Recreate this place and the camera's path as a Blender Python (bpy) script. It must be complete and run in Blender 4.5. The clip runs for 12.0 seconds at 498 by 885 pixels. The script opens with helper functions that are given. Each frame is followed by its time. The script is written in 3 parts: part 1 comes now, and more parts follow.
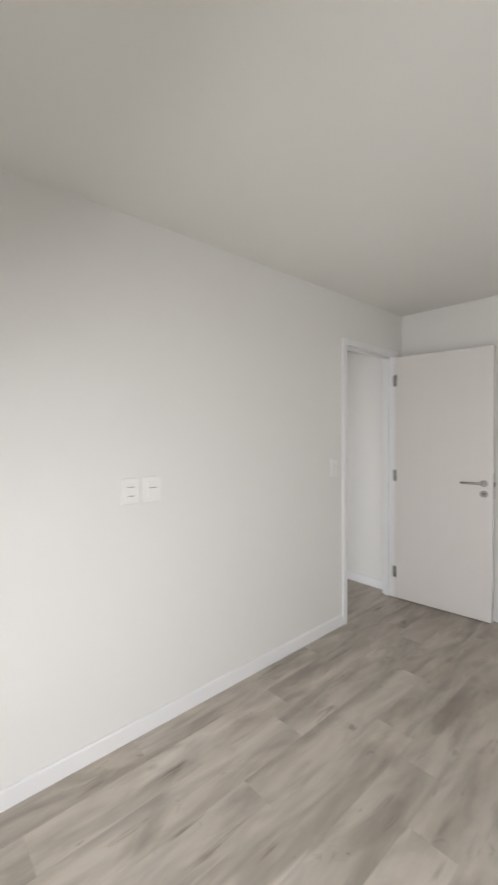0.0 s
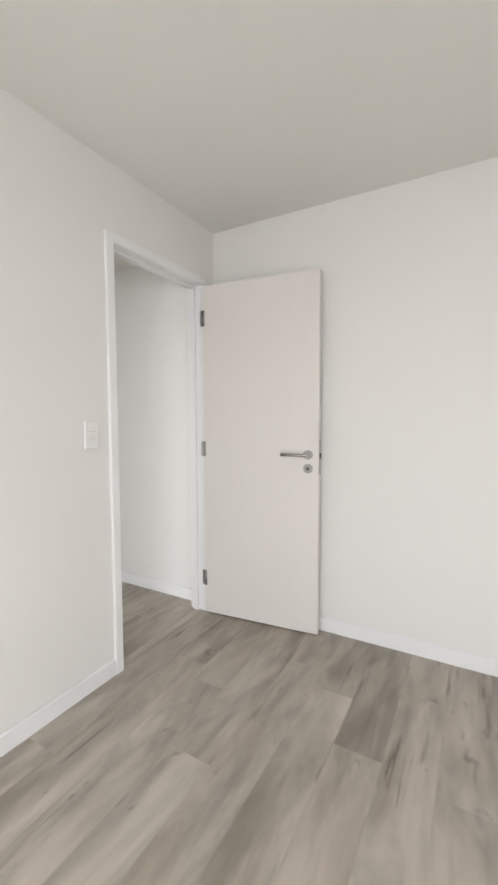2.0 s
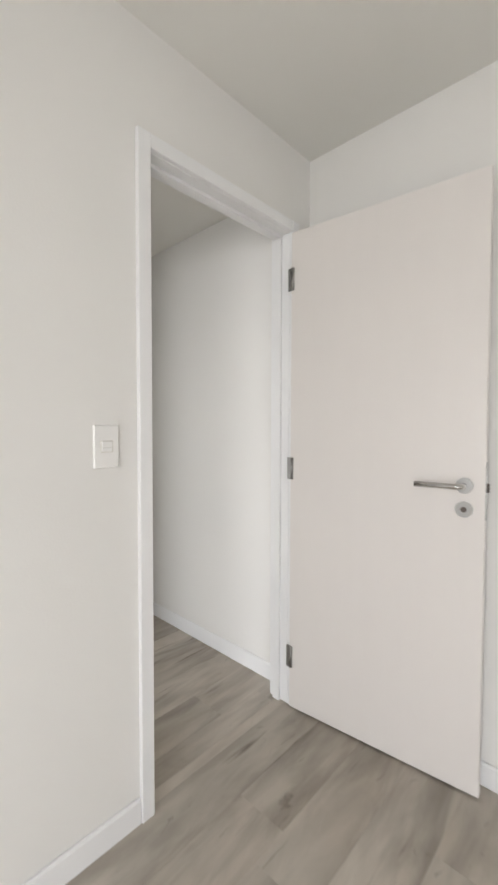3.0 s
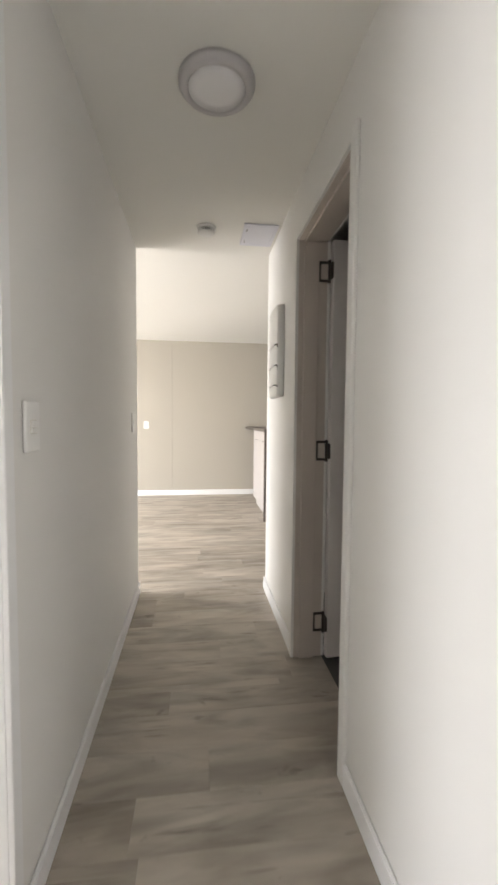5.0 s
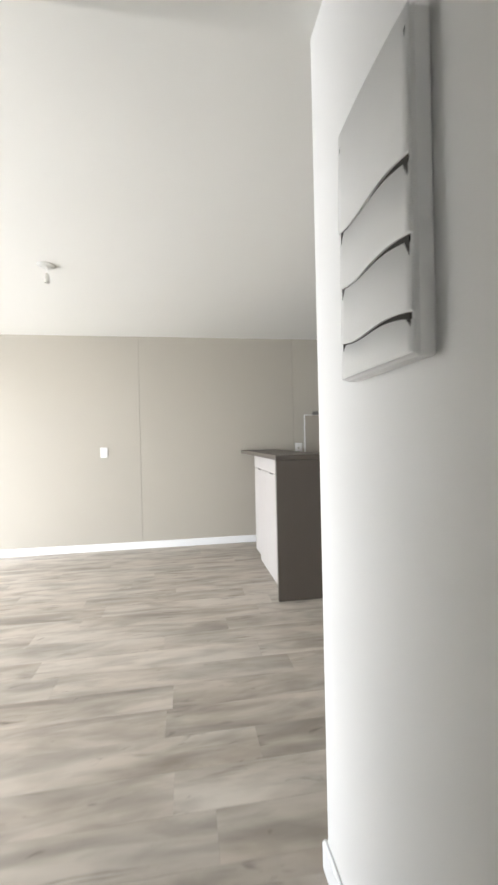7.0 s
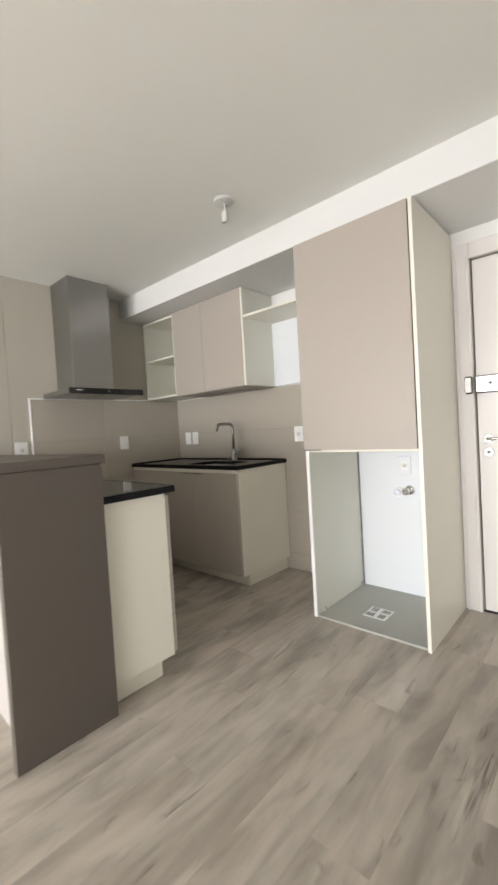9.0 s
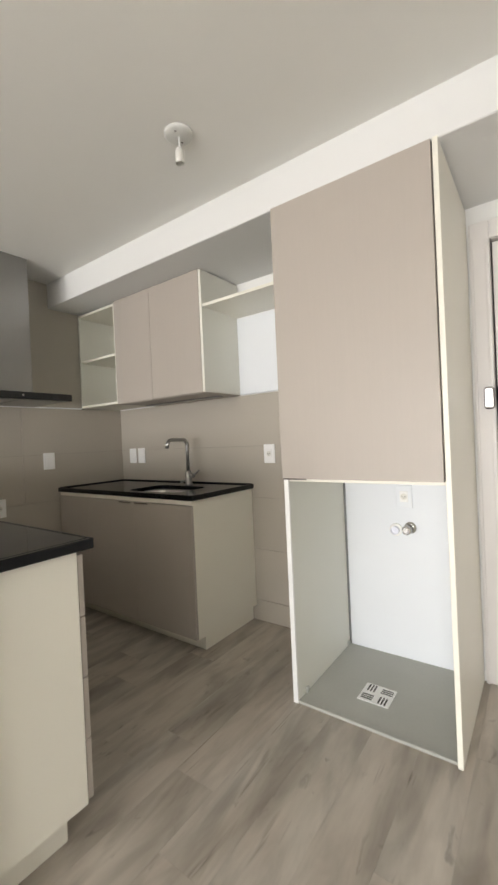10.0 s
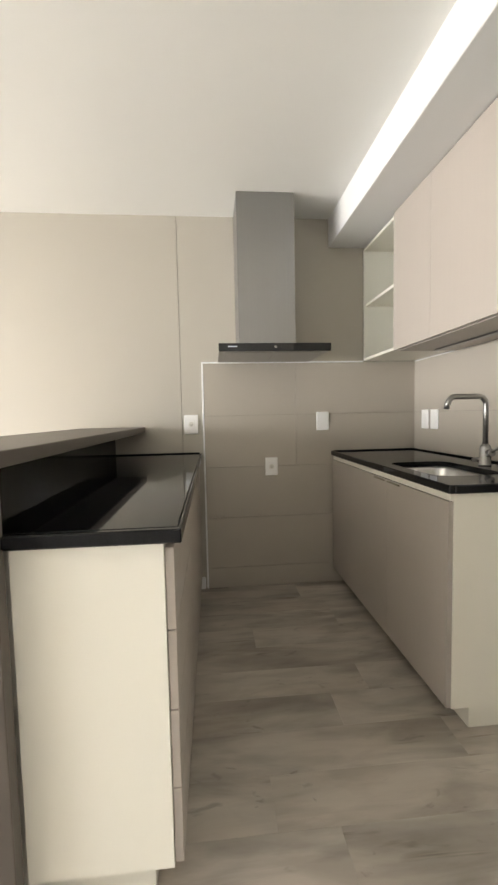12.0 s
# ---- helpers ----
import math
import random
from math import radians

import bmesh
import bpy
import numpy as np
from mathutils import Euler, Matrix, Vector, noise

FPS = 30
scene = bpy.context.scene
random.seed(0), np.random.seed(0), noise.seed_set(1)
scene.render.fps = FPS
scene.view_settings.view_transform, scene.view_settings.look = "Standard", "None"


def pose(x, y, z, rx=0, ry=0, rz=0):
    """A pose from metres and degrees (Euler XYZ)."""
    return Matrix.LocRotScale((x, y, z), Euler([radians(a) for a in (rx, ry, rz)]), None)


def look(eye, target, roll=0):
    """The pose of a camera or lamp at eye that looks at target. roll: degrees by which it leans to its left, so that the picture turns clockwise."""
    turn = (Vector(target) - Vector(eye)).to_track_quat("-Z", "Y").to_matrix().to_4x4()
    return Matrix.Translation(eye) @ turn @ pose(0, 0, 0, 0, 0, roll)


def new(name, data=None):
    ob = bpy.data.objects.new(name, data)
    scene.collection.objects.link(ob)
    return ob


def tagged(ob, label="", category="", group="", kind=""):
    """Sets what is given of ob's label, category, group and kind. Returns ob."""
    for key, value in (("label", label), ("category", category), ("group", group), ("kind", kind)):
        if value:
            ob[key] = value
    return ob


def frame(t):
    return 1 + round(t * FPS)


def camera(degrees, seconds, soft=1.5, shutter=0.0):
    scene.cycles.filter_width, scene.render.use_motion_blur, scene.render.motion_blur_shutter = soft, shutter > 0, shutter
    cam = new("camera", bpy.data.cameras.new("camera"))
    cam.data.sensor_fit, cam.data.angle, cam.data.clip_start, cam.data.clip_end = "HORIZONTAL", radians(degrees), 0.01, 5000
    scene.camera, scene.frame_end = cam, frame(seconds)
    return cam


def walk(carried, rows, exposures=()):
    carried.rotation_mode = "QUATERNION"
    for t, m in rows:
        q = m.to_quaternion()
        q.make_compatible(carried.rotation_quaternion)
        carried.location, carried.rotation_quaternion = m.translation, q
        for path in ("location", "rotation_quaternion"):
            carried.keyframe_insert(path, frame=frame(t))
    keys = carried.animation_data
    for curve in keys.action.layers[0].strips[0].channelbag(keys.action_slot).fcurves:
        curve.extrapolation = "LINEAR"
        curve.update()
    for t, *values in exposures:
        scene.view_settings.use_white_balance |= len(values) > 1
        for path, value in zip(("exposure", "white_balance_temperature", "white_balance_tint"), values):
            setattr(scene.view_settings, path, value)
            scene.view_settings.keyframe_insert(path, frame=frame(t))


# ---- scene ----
cam = camera(63.2, 12.0, soft=2.5, shutter=0.3)
PATH = [
    (0, (-2.495, -1.737, 1.436), (-1.162, -0.247, 1.382), -0.4),
    (0.5, (-2.329, -1.775, 1.403), (-0.698, -0.619, 1.334), -0.6),
    (1, (-2.034, -1.65, 1.332), (-0.208, -0.837, 1.26), -1.3),
    (1.5, (-1.74, -1.576, 1.272), (0.11, -0.823, 1.17), -1.2),
    (2, (-1.346, -1.491, 1.254), (0.393, -0.512, 1.127), -0.2),
    (2.5, (-0.98, -1.309, 1.221), (0.604, -0.089, 1.166), 0.6),
    (2.7, (-0.852, -1.209, 1.228), (0.682, 0.074, 1.166), 0.5),
    (4.3, (0.076, -0.35, 1.207), (0.901, 1.472, 1.16), -0.6),
    (4.5, (0.174, -0.189, 1.197), (0.835, 1.697, 1.135), -0.3),
    (5, (0.332, 0.187, 1.2), (0.588, 2.168, 1.09), 0.5),
    (5.5, (0.39, 0.633, 1.215), (0.497, 2.628, 1.111), -0.2),
    (6, (0.428, 1.074, 1.211), (0.494, 3.072, 1.149), -0.2),
    (6.5, (0.442, 1.492, 1.223), (0.561, 3.489, 1.192), -0.6),
    (8.3, (0.502, 2.839, 1.176), (1.644, 4.481, 1.142), -2.4),
    (8.5, (0.526, 2.955, 1.172), (1.783, 4.509, 1.111), -2.2),
    (9, (0.688, 3.288, 1.162), (2.168, 4.632, 1.1), -3.4),
    (9.5, (0.896, 3.506, 1.173), (2.495, 4.706, 1.158), -2.4),
    (10, (1.152, 3.724, 1.203), (2.77, 4.9, 1.189), -2.6),
    (10.5, (1.427, 3.839, 1.196), (2.748, 5.341, 1.176), -1.2),
    (11, (1.649, 3.913, 1.195), (2.54, 5.702, 1.131), -0.6),
    (11.1, (1.686, 3.929, 1.19), (2.483, 5.762, 1.116), -0.7),
    (11.5, (1.822, 4.031, 1.172), (2.236, 5.986, 1.078), -1.2),
    (12, (1.958, 4.0, 1.161), (2.134, 5.988, 1.026), -1.2),
]
walk(cam, [(t, look(e, g, r)) for t, e, g, r in PATH], exposures=[
    (0.0, -0.42, 6950, 17), (0.5, -0.14, 6950, 17), (1.0, 0.0, 6900, 16), (2.5, 0.06, 7000, 17), (4.5, 0.22, 7050, 17), (5.0, 0.78, 7100, 18), (5.5, 1.04, 6850, 16),
    (6.0, 0.92, 6700, 15), (6.5, 0.62, 6500, 15), (7.8, 0.58, 6650, 15), (8.5, 0.78, 6850, 16), (9.5, 0.75, 7050, 16), (10.0, 0.7, 7100, 16), (11.0, 1.1, 7150, 16), (12.0, 1.4, 7100, 16)])

# ---- light ----
sky_world = bpy.data.worlds.new("sky")
scene.world = sky_world
sky_world.use_nodes = True
_n = sky_world.node_tree.nodes
_sky = _n.new("ShaderNodeTexSky")
_sky.sky_type, _sky.sun_disc = "NISHITA", False
_sky.sun_elevation, _sky.sun_rotation = radians(50), radians(90)
sky_world.node_tree.links.new(_sky.outputs[0], _n["Background"].inputs[0])
_n["Background"].inputs[1].default_value = 0.15
sun = new("sun", bpy.data.lights.new("sun", "SUN"))
sun.data.energy, sun.data.angle, sun.data.color = 1.0, radians(15), (1, 0.96, 0.9)
sun.matrix_world = look((20, 0, 24), (0, 0, 0))


def window_light(name, x, y0, y1, z0, z1, watts, colour, dip=0.75):
    """The sky's light in a window's opening in the facade, shining to +x."""
    lamp = new(name, bpy.data.lights.new(name, "AREA"))
    lamp.data.shape, lamp.data.size, lamp.data.size_y = "RECTANGLE", y1 - y0, z1 - z0
    lamp.data.energy, lamp.data.color = watts, colour
    lamp.matrix_world = look((x, (y0 + y1) / 2, (z0 + z1) / 2), (x + 1, (y0 + y1) / 2, (z0 + z1) / 2 - dip))


window_light("window_light_bedroom", -3.14, -2.6, -0.95, 0.35, 2.1, 74, (0.88, 0.95, 1.0), 1.0)
window_light("window_light_second_bedroom", -3.14, 0.45, 1.65, 0.35, 2.1, 52, (0.87, 0.945, 1.0), 0.8)
window_light("window_light_living", -4.64, 2.1, 6.45, 0.1, 2.08, 340, (0.88, 0.95, 1.0), 1.1)


# ---- materials ----
def mat(name, colour, rough=0.5, metal=0.0, vary=0.06, scale=3.0, grain=0.0, grain_scale=60.0, bump=0.0, bump_scale=200.0,
        stretch=(1, 1, 1), spec=0.5, rough_vary=0.05, random_tone=0.0):
    """A surface with broad blotches, fine grain and fine relief, at object scale in metres."""
    m = bpy.data.materials.new(name)
    m.use_nodes = True
    nt = m.node_tree
    b = nt.nodes["Principled BSDF"]
    b.inputs["Roughness"].default_value, b.inputs["Metallic"].default_value = rough, metal
    b.inputs["Specular IOR Level"].default_value = spec
    co = nt.nodes.new("ShaderNodeTexCoord")
    mp = nt.nodes.new("ShaderNodeMapping")
    mp.inputs["Scale"].default_value = stretch
    nt.links.new(co.outputs["Object"], mp.inputs[0])

    def noisy(s, detail):
        n = nt.nodes.new("ShaderNodeTexNoise")
        n.inputs["Scale"].default_value, n.inputs["Detail"].default_value = s, detail
        nt.links.new(mp.outputs[0], n.inputs["Vector"])
        return n.outputs["Fac"]

    def math_node(op, a, c):
        n = nt.nodes.new("ShaderNodeMath")
        n.operation = op
        for k, v in enumerate((a, c)):
            if isinstance(v, (int, float)):
                n.inputs[k].default_value = v
            else:
                nt.links.new(v, n.inputs[k])
        return n.outputs[0]

    broad = noisy(scale, 4)
    tone = math_node("ADD", math_node("MULTIPLY", math_node("SUBTRACT", broad, 0.5), 2 * vary), 1.0)
    if grain:
        tone = math_node("ADD", tone, math_node("MULTIPLY", math_node("SUBTRACT", noisy(grain_scale, 3), 0.5), 2 * grain))
    if random_tone:
        oi = nt.nodes.new("ShaderNodeObjectInfo")
        tone = math_node("ADD", tone, math_node("MULTIPLY", math_node("SUBTRACT", oi.outputs["Random"], 0.5), 2 * random_tone))
    mix = nt.nodes.new("ShaderNodeVectorMath")
    mix.operation = "SCALE"
    mix.inputs[0].default_value = colour
    nt.links.new(tone, mix.inputs["Scale"])
    nt.links.new(mix.outputs[0], b.inputs["Base Color"])
    nt.links.new(math_node("ADD", math_node("MULTIPLY", math_node("SUBTRACT", noisy(scale * 2.3, 3), 0.5), 2 * rough_vary), rough), b.inputs["Roughness"])
    if bump:
        bp = nt.nodes.new("ShaderNodeBump")
        bp.inputs["Strength"].default_value, bp.inputs["Distance"].default_value = bump, 0.002
        nt.links.new(noisy(bump_scale, 2), bp.inputs["Height"])
        nt.links.new(bp.outputs[0], b.inputs["Normal"])
    return m


def plank_material():
    """Greige oak vinyl plank: long smoky patches, knots and cracks along x; each plank its own tone (a few darker by object colour) and its own stretch of the pattern."""
    m = bpy.data.materials.new("greige_oak_plank")
    m.use_nodes = True
    nt = m.node_tree
    b = nt.nodes["Principled BSDF"]
    link = nt.links.new
    co, oi = nt.nodes.new("ShaderNodeTexCoord"), nt.nodes.new("ShaderNodeObjectInfo")
    shift = nt.nodes.new("ShaderNodeVectorMath")
    shift.operation = "SCALE"
    shift.inputs[0].default_value = (37.0, 91.0, 53.0)
    link(oi.outputs["Random"], shift.inputs["Scale"])
    at = nt.nodes.new("ShaderNodeVectorMath")
    link(co.outputs["Object"], at.inputs[0])
    link(shift.outputs[0], at.inputs[1])

    def noisy(stretch, scale, detail, distortion=0.0):
        mp, n = nt.nodes.new("ShaderNodeMapping"), nt.nodes.new("ShaderNodeTexNoise")
        mp.inputs["Scale"].default_value = stretch
        n.inputs["Scale"].default_value, n.inputs["Detail"].default_value = scale, detail
        n.inputs["Distortion"].default_value = distortion
        link(at.outputs[0], mp.inputs[0])
        link(mp.outputs[0], n.inputs["Vector"])
        return n.outputs["Fac"]

    def ramp(src, stops):
        r = nt.nodes.new("ShaderNodeValToRGB")
        while len(r.color_ramp.elements) < len(stops):
            r.color_ramp.elements.new(0.5)
        for e, (p, c) in zip(r.color_ramp.elements, stops):
            e.position, e.color = p, (*c, 1)
        link(src, r.inputs[0])
        return r.outputs[0]

    def mult(a, c, fac=1.0):
        n = nt.nodes.new("ShaderNodeMix")
        n.data_type, n.blend_type = "RGBA", "MULTIPLY"
        if isinstance(fac, float):
            n.inputs["Factor"].default_value = fac
        else:
            link(fac, n.inputs["Factor"])
        link(a, n.inputs["A"])
        link(c, n.inputs["B"])
        return n.outputs["Result"]

    def grey(p0, v0, p1, v1):
        return [(p0, (v0, v0 * 0.985, v0 * 0.97)), (p1, (v1, v1, v1))]

    broad = ramp(noisy((0.5, 2.6, 1), 1.6, 6, 0.9), [(0.25, (0.372, 0.333, 0.283)), (0.48, (0.492, 0.449, 0.39)), (0.74, (0.605, 0.56, 0.494))])
    smoke = ramp(noisy((0.85, 3.9, 1), 1.9, 6, 1.1), grey(0.34, 0.50, 0.55, 1.0))
    cloud = ramp(noisy((1.2, 3.6, 1), 3.0, 4, 0.5), grey(0.36, 0.76, 0.58, 1.0))
    blush = ramp(noisy((0.8, 2.0, 1), 2.3, 3), [(0.4, (1.0, 1.0, 1.0)), (0.62, (1.015, 0.99, 0.975))])
    streak = ramp(noisy((0.42, 12.0, 1), 2.0, 5, 0.4), grey(0.34, 0.70, 0.54, 1.03))
    fine = ramp(noisy((3.0, 110.0, 1), 3.0, 3), grey(0.3, 0.93, 0.6, 1.0))
    knot = ramp(noisy((3.2, 8.5, 1), 2.4, 3, 0.9), grey(0.25, 0.36, 0.34, 1.0))
    split = ramp(noisy((0.5, 11.0, 1), 1.6, 5, 0.5), [(0.46, (1, 1, 1)), (0.5, (0.40, 0.37, 0.34)), (0.54, (1, 1, 1))])
    where = ramp(noisy((1.5, 6.0, 1), 2.0, 2, 0.3), [(0.60, (0, 0, 0)), (0.73, (1, 1, 1))])
    tone = ramp(oi.outputs["Random"], [(0.0, (0.94, 0.932, 0.928)), (0.3, (0.975, 0.975, 0.975)), (0.7, (1.0, 1.0, 1.0)), (1.0, (1.035, 1.035, 1.035))])
    c = mult(mult(mult(mult(mult(mult(broad, smoke, 0.56), cloud, 0.72), streak, 0.13), fine, 0.2), knot, 0.5), tone)
    c = mult(mult(c, blush), oi.outputs["Color"])
    c = mult(c, split, where)
    link(c, b.inputs["Base Color"])
    rough = ramp(noisy((1, 8, 1), 3, 3), [(0.3, (0.42, 0.42, 0.42)), (0.7, (0.55, 0.55, 0.55))])
    link(rough, b.inputs["Roughness"])
    b.inputs["Specular IOR Level"].default_value = 0.45
    bp = nt.nodes.new("ShaderNodeBump")
    bp.inputs["Strength"].default_value, bp.inputs["Distance"].default_value = 0.12, 0.001
    link(noisy((2.0, 90.0, 1), 3.0, 4), bp.inputs["Height"])
    link(bp.outputs[0], b.inputs["Normal"])
    return m


M_WALL = mat("white_wall_paint", (0.84, 0.832, 0.805), 0.6, vary=0.02, scale=1.2, bump=0.12, bump_scale=140, spec=0.3)
M_CEIL = mat("white_ceiling_paint", (0.83, 0.825, 0.785), 0.85, vary=0.015, scale=0.9, bump=0.1, bump_scale=110, spec=0.2)
M_GREIGE = mat("greige_wall_paint", (0.465, 0.434, 0.373), 0.5, vary=0.02, scale=1.1, bump=0.08, bump_scale=120, spec=0.35)
M_TRIM = mat("white_trim_lacquer", (0.88, 0.885, 0.885), 0.35, vary=0.015, scale=4, bump=0.03)
M_DOOR = mat("warm_white_door_lacquer", (0.80, 0.765, 0.735), 0.38, vary=0.015, scale=2, grain=0.008, grain_scale=50, stretch=(8, 8, 1), bump=0.04, bump_scale=60)
M_CREAM = mat("cream_laminate", (0.85, 0.82, 0.72), 0.42, vary=0.012, scale=3, grain=0.012, grain_scale=220, bump=0.05, bump_scale=500)
M_TAUPE = mat("taupe_laminate", (0.437, 0.39, 0.342), 0.45, vary=0.02, scale=2.5, grain=0.03, grain_scale=40, stretch=(30, 30, 1), bump=0.08, bump_scale=30)
M_SHELF = mat("pale_grey_green_melamine", (0.78, 0.775, 0.70), 0.4, vary=0.012, scale=3, grain=0.01, grain_scale=150)
M_BROWN = mat("dark_brown_laminate", (0.105, 0.088, 0.074), 0.42, vary=0.04, scale=3, grain=0.05, grain_scale=40, stretch=(30, 30, 1), bump=0.08, bump_scale=30)
M_GRANITE = mat("polished_black_granite", (0.009, 0.009, 0.010), 0.05, vary=0.3, scale=30, grain=0.6, grain_scale=350, rough_vary=0.015, spec=0.2)
M_TILE = mat("taupe_porcelain_tile", (0.445, 0.403, 0.342), 0.3, vary=0.04, scale=2.0, grain=0.02, grain_scale=90, random_tone=0.03)
M_GROUT = mat("grey_grout", (0.36, 0.325, 0.275), 0.8, vary=0.05, scale=20)
M_STEEL = mat("brushed_steel", (0.36, 0.358, 0.35), 0.34, 1.0, vary=0.03, scale=2, grain=0.05, grain_scale=30, stretch=(40, 40, 0.6), bump=0.06, bump_scale=25)
M_CHROME = mat("satin_chrome", (0.62, 0.61, 0.59), 0.2, 1.0, vary=0.02, scale=10)
M_DARKMETAL = mat("dark_hinge_metal", (0.10, 0.085, 0.075), 0.45, 0.8, vary=0.1, scale=30)
M_BLACK = mat("black_glass", (0.012, 0.012, 0.013), 0.1, vary=0.05, scale=10)
M_GAP = mat("dark_gap", (0.05, 0.045, 0.04), 0.8, vary=0.05, scale=10)
M_PLASTIC = mat("white_plastic", (0.89, 0.885, 0.865), 0.35, vary=0.01, scale=20)
M_IVORY = mat("ivory_plastic", (0.74, 0.725, 0.67), 0.4, vary=0.02, scale=30)
M_HATCH = mat("bluish_white_metal", (0.72, 0.73, 0.79), 0.4, vary=0.015, scale=5)
M_TRAY = mat("grey_cement", (0.45, 0.452, 0.415), 0.7, vary=0.08, scale=4, grain=0.04, grain_scale=90, bump=0.15, bump_scale=120)
M_STONE = mat("dark_grey_strip", (0.20, 0.205, 0.20), 0.6, vary=0.05, scale=20)
M_BATH = mat("dark_grey_floor_tile", (0.06, 0.06, 0.058), 0.4, vary=0.1, scale=4)
M_PALE = mat("pale_pinkish_laminate", (0.49, 0.463, 0.44), 0.4, vary=0.012, scale=3, grain=0.01, grain_scale=200)
M_GRATE = mat("pale_grey_plastic", (0.66, 0.66, 0.63), 0.45, vary=0.05, scale=30)
# White frame lacquer with the bathroom doorway's shade put into its colour.
M_JAMB_SHADED = mat("shaded_jamb_lacquer", (0.61, 0.545, 0.49), 0.4, vary=0.02, scale=4)
M_BEAM = mat("neutral_white_beam_paint", (0.765, 0.765, 0.75), 0.7, vary=0.015, scale=1.2, bump=0.1, bump_scale=130, spec=0.25)
# White with the window's cool daylight put into the colour.
M_WHITE_COOL_LIT = mat("white_board_cool_lit", (0.79, 0.815, 0.84), 0.4, vary=0.01, scale=3)
M_PLANK = plank_material()


# ---- building helpers ----
ORIGIN = {}


def box_in(bm, x0, x1, y0, y1, z0, z1, bevel=0.0):
    r = bmesh.ops.create_cube(bm, size=1.0)
    for v in r["verts"]:
        v.co = Vector(((x0 + x1) / 2 + v.co.x * (x1 - x0), (y0 + y1) / 2 + v.co.y * (y1 - y0), (z0 + z1) / 2 + v.co.z * (z1 - z0)))
    if bevel:
        edges = list({e for v in r["verts"] for e in v.link_edges})
        bmesh.ops.bevel(bm, geom=edges, offset=bevel, segments=1, affect="EDGES")
    return bm


def boxes(*bs, bevel=0.0):
    bm = bmesh.new()
    for b in bs:
        box_in(bm, *b, bevel=bevel)
    return bm


def tube_in(bm, points, radius, sides=14, caps=True):
    """A round tube along points."""
    pts = [Vector(p) for p in points]
    rings = []
    up = None
    for i, p in enumerate(pts):
        d = (pts[min(i + 1, len(pts) - 1)] - pts[max(i - 1, 0)]).normalized()
        if up is None:
            up = Vector((0, 0, 1)) if abs(d.z) < 0.9 else Vector((0, 1, 0))
        side = d.cross(up).normalized()
        up = side.cross(d).normalized()
        rad = radius[i] if isinstance(radius, (list, tuple)) else radius
        rings.append([bm.verts.new(p + rad * (math.cos(a) * side + math.sin(a) * up)) for a in (2 * math.pi * k / sides for k in range(sides))])
    for a, b in zip(rings, rings[1:]):
        for k in range(sides):
            f = bm.faces.new((a[k], a[(k + 1) % sides], b[(k + 1) % sides], b[k]))
            f.smooth = True
    if caps:
        bm.faces.new(rings[0][::-1])
        bm.faces.new(rings[-1])
    bmesh.ops.recalc_face_normals(bm, faces=bm.faces)
    return bm


def tube(points, radius, sides=14):
    return tube_in(bmesh.new(), points, radius, sides)


def lathe(profile, centre, axis="z", sides=28, sign=1):
    """A turned shape: profile of (radius, height) pairs along the axis from centre."""
    bm = bmesh.new()
    c = Vector(centre)
    rings = []
    for r, h in profile:
        ring = []
        for k in range(sides):
            a = 2 * math.pi * k / sides
            u, v = r * math.cos(a), r * math.sin(a)
            o = {"z": Vector((u, v, sign * h)), "y": Vector((u, sign * h, v)), "x": Vector((sign * h, u, v))}[axis]
            ring.append(bm.verts.new(c + o))
        rings.append(ring)
    for a, b in zip(rings, rings[1:]):
        for k in range(sides):
            bm.faces.new((a[k], a[(k + 1) % sides], b[(k + 1) % sides], b[k]))
    bm.faces.new(rings[0])
    bm.faces.new(rings[-1])
    bmesh.ops.recalc_face_normals(bm, faces=bm.faces)
    for f in bm.faces:
        if len(f.verts) == 4:
            f.smooth = True
    return bm


def mesh_of(name, bm, material):
    me = bpy.data.meshes.new(name)
    bm.to_mesh(me)
    bm.free()
    me.materials.append(material)
    return me


def thing(name, base, label, category, group=""):
    ob = new(name)
    ob.empty_display_size = 0.05
    ob.location = base
    ORIGIN[ob] = Vector(base)
    return tagged(ob, label, category, group)


def part(name, bm, material, parent, label=""):
    """One mesh under a thing or a part; bm is in world places."""
    o = ORIGIN[parent]
    bmesh.ops.translate(bm, verts=bm.verts, vec=-o)
    ob = new(name, mesh_of(name, bm, material))
    ob.parent = parent
    ORIGIN[ob] = o
    return tagged(ob, label)


def structure(name, bm, material, label, category):
    ob = new(name, mesh_of(name, bm, material))
    ORIGIN[ob] = Vector((0, 0, 0))
    return tagged(ob, label, category, kind="structure")


# ---- the large structure ----
H_BED, H_COR, H_LIV, TOP = 2.428, 2.325, 2.427, 2.62
XF = -3.1      # inner face of the bedrooms' facade
XL = -4.6      # inner face of the living room's facade
XE = 3.345     # inner face of the east wall
YN = 6.68      # inner face of the north wall
XW = -0.066    # west face of the corridor
YS = 2.99      # south side of the living room

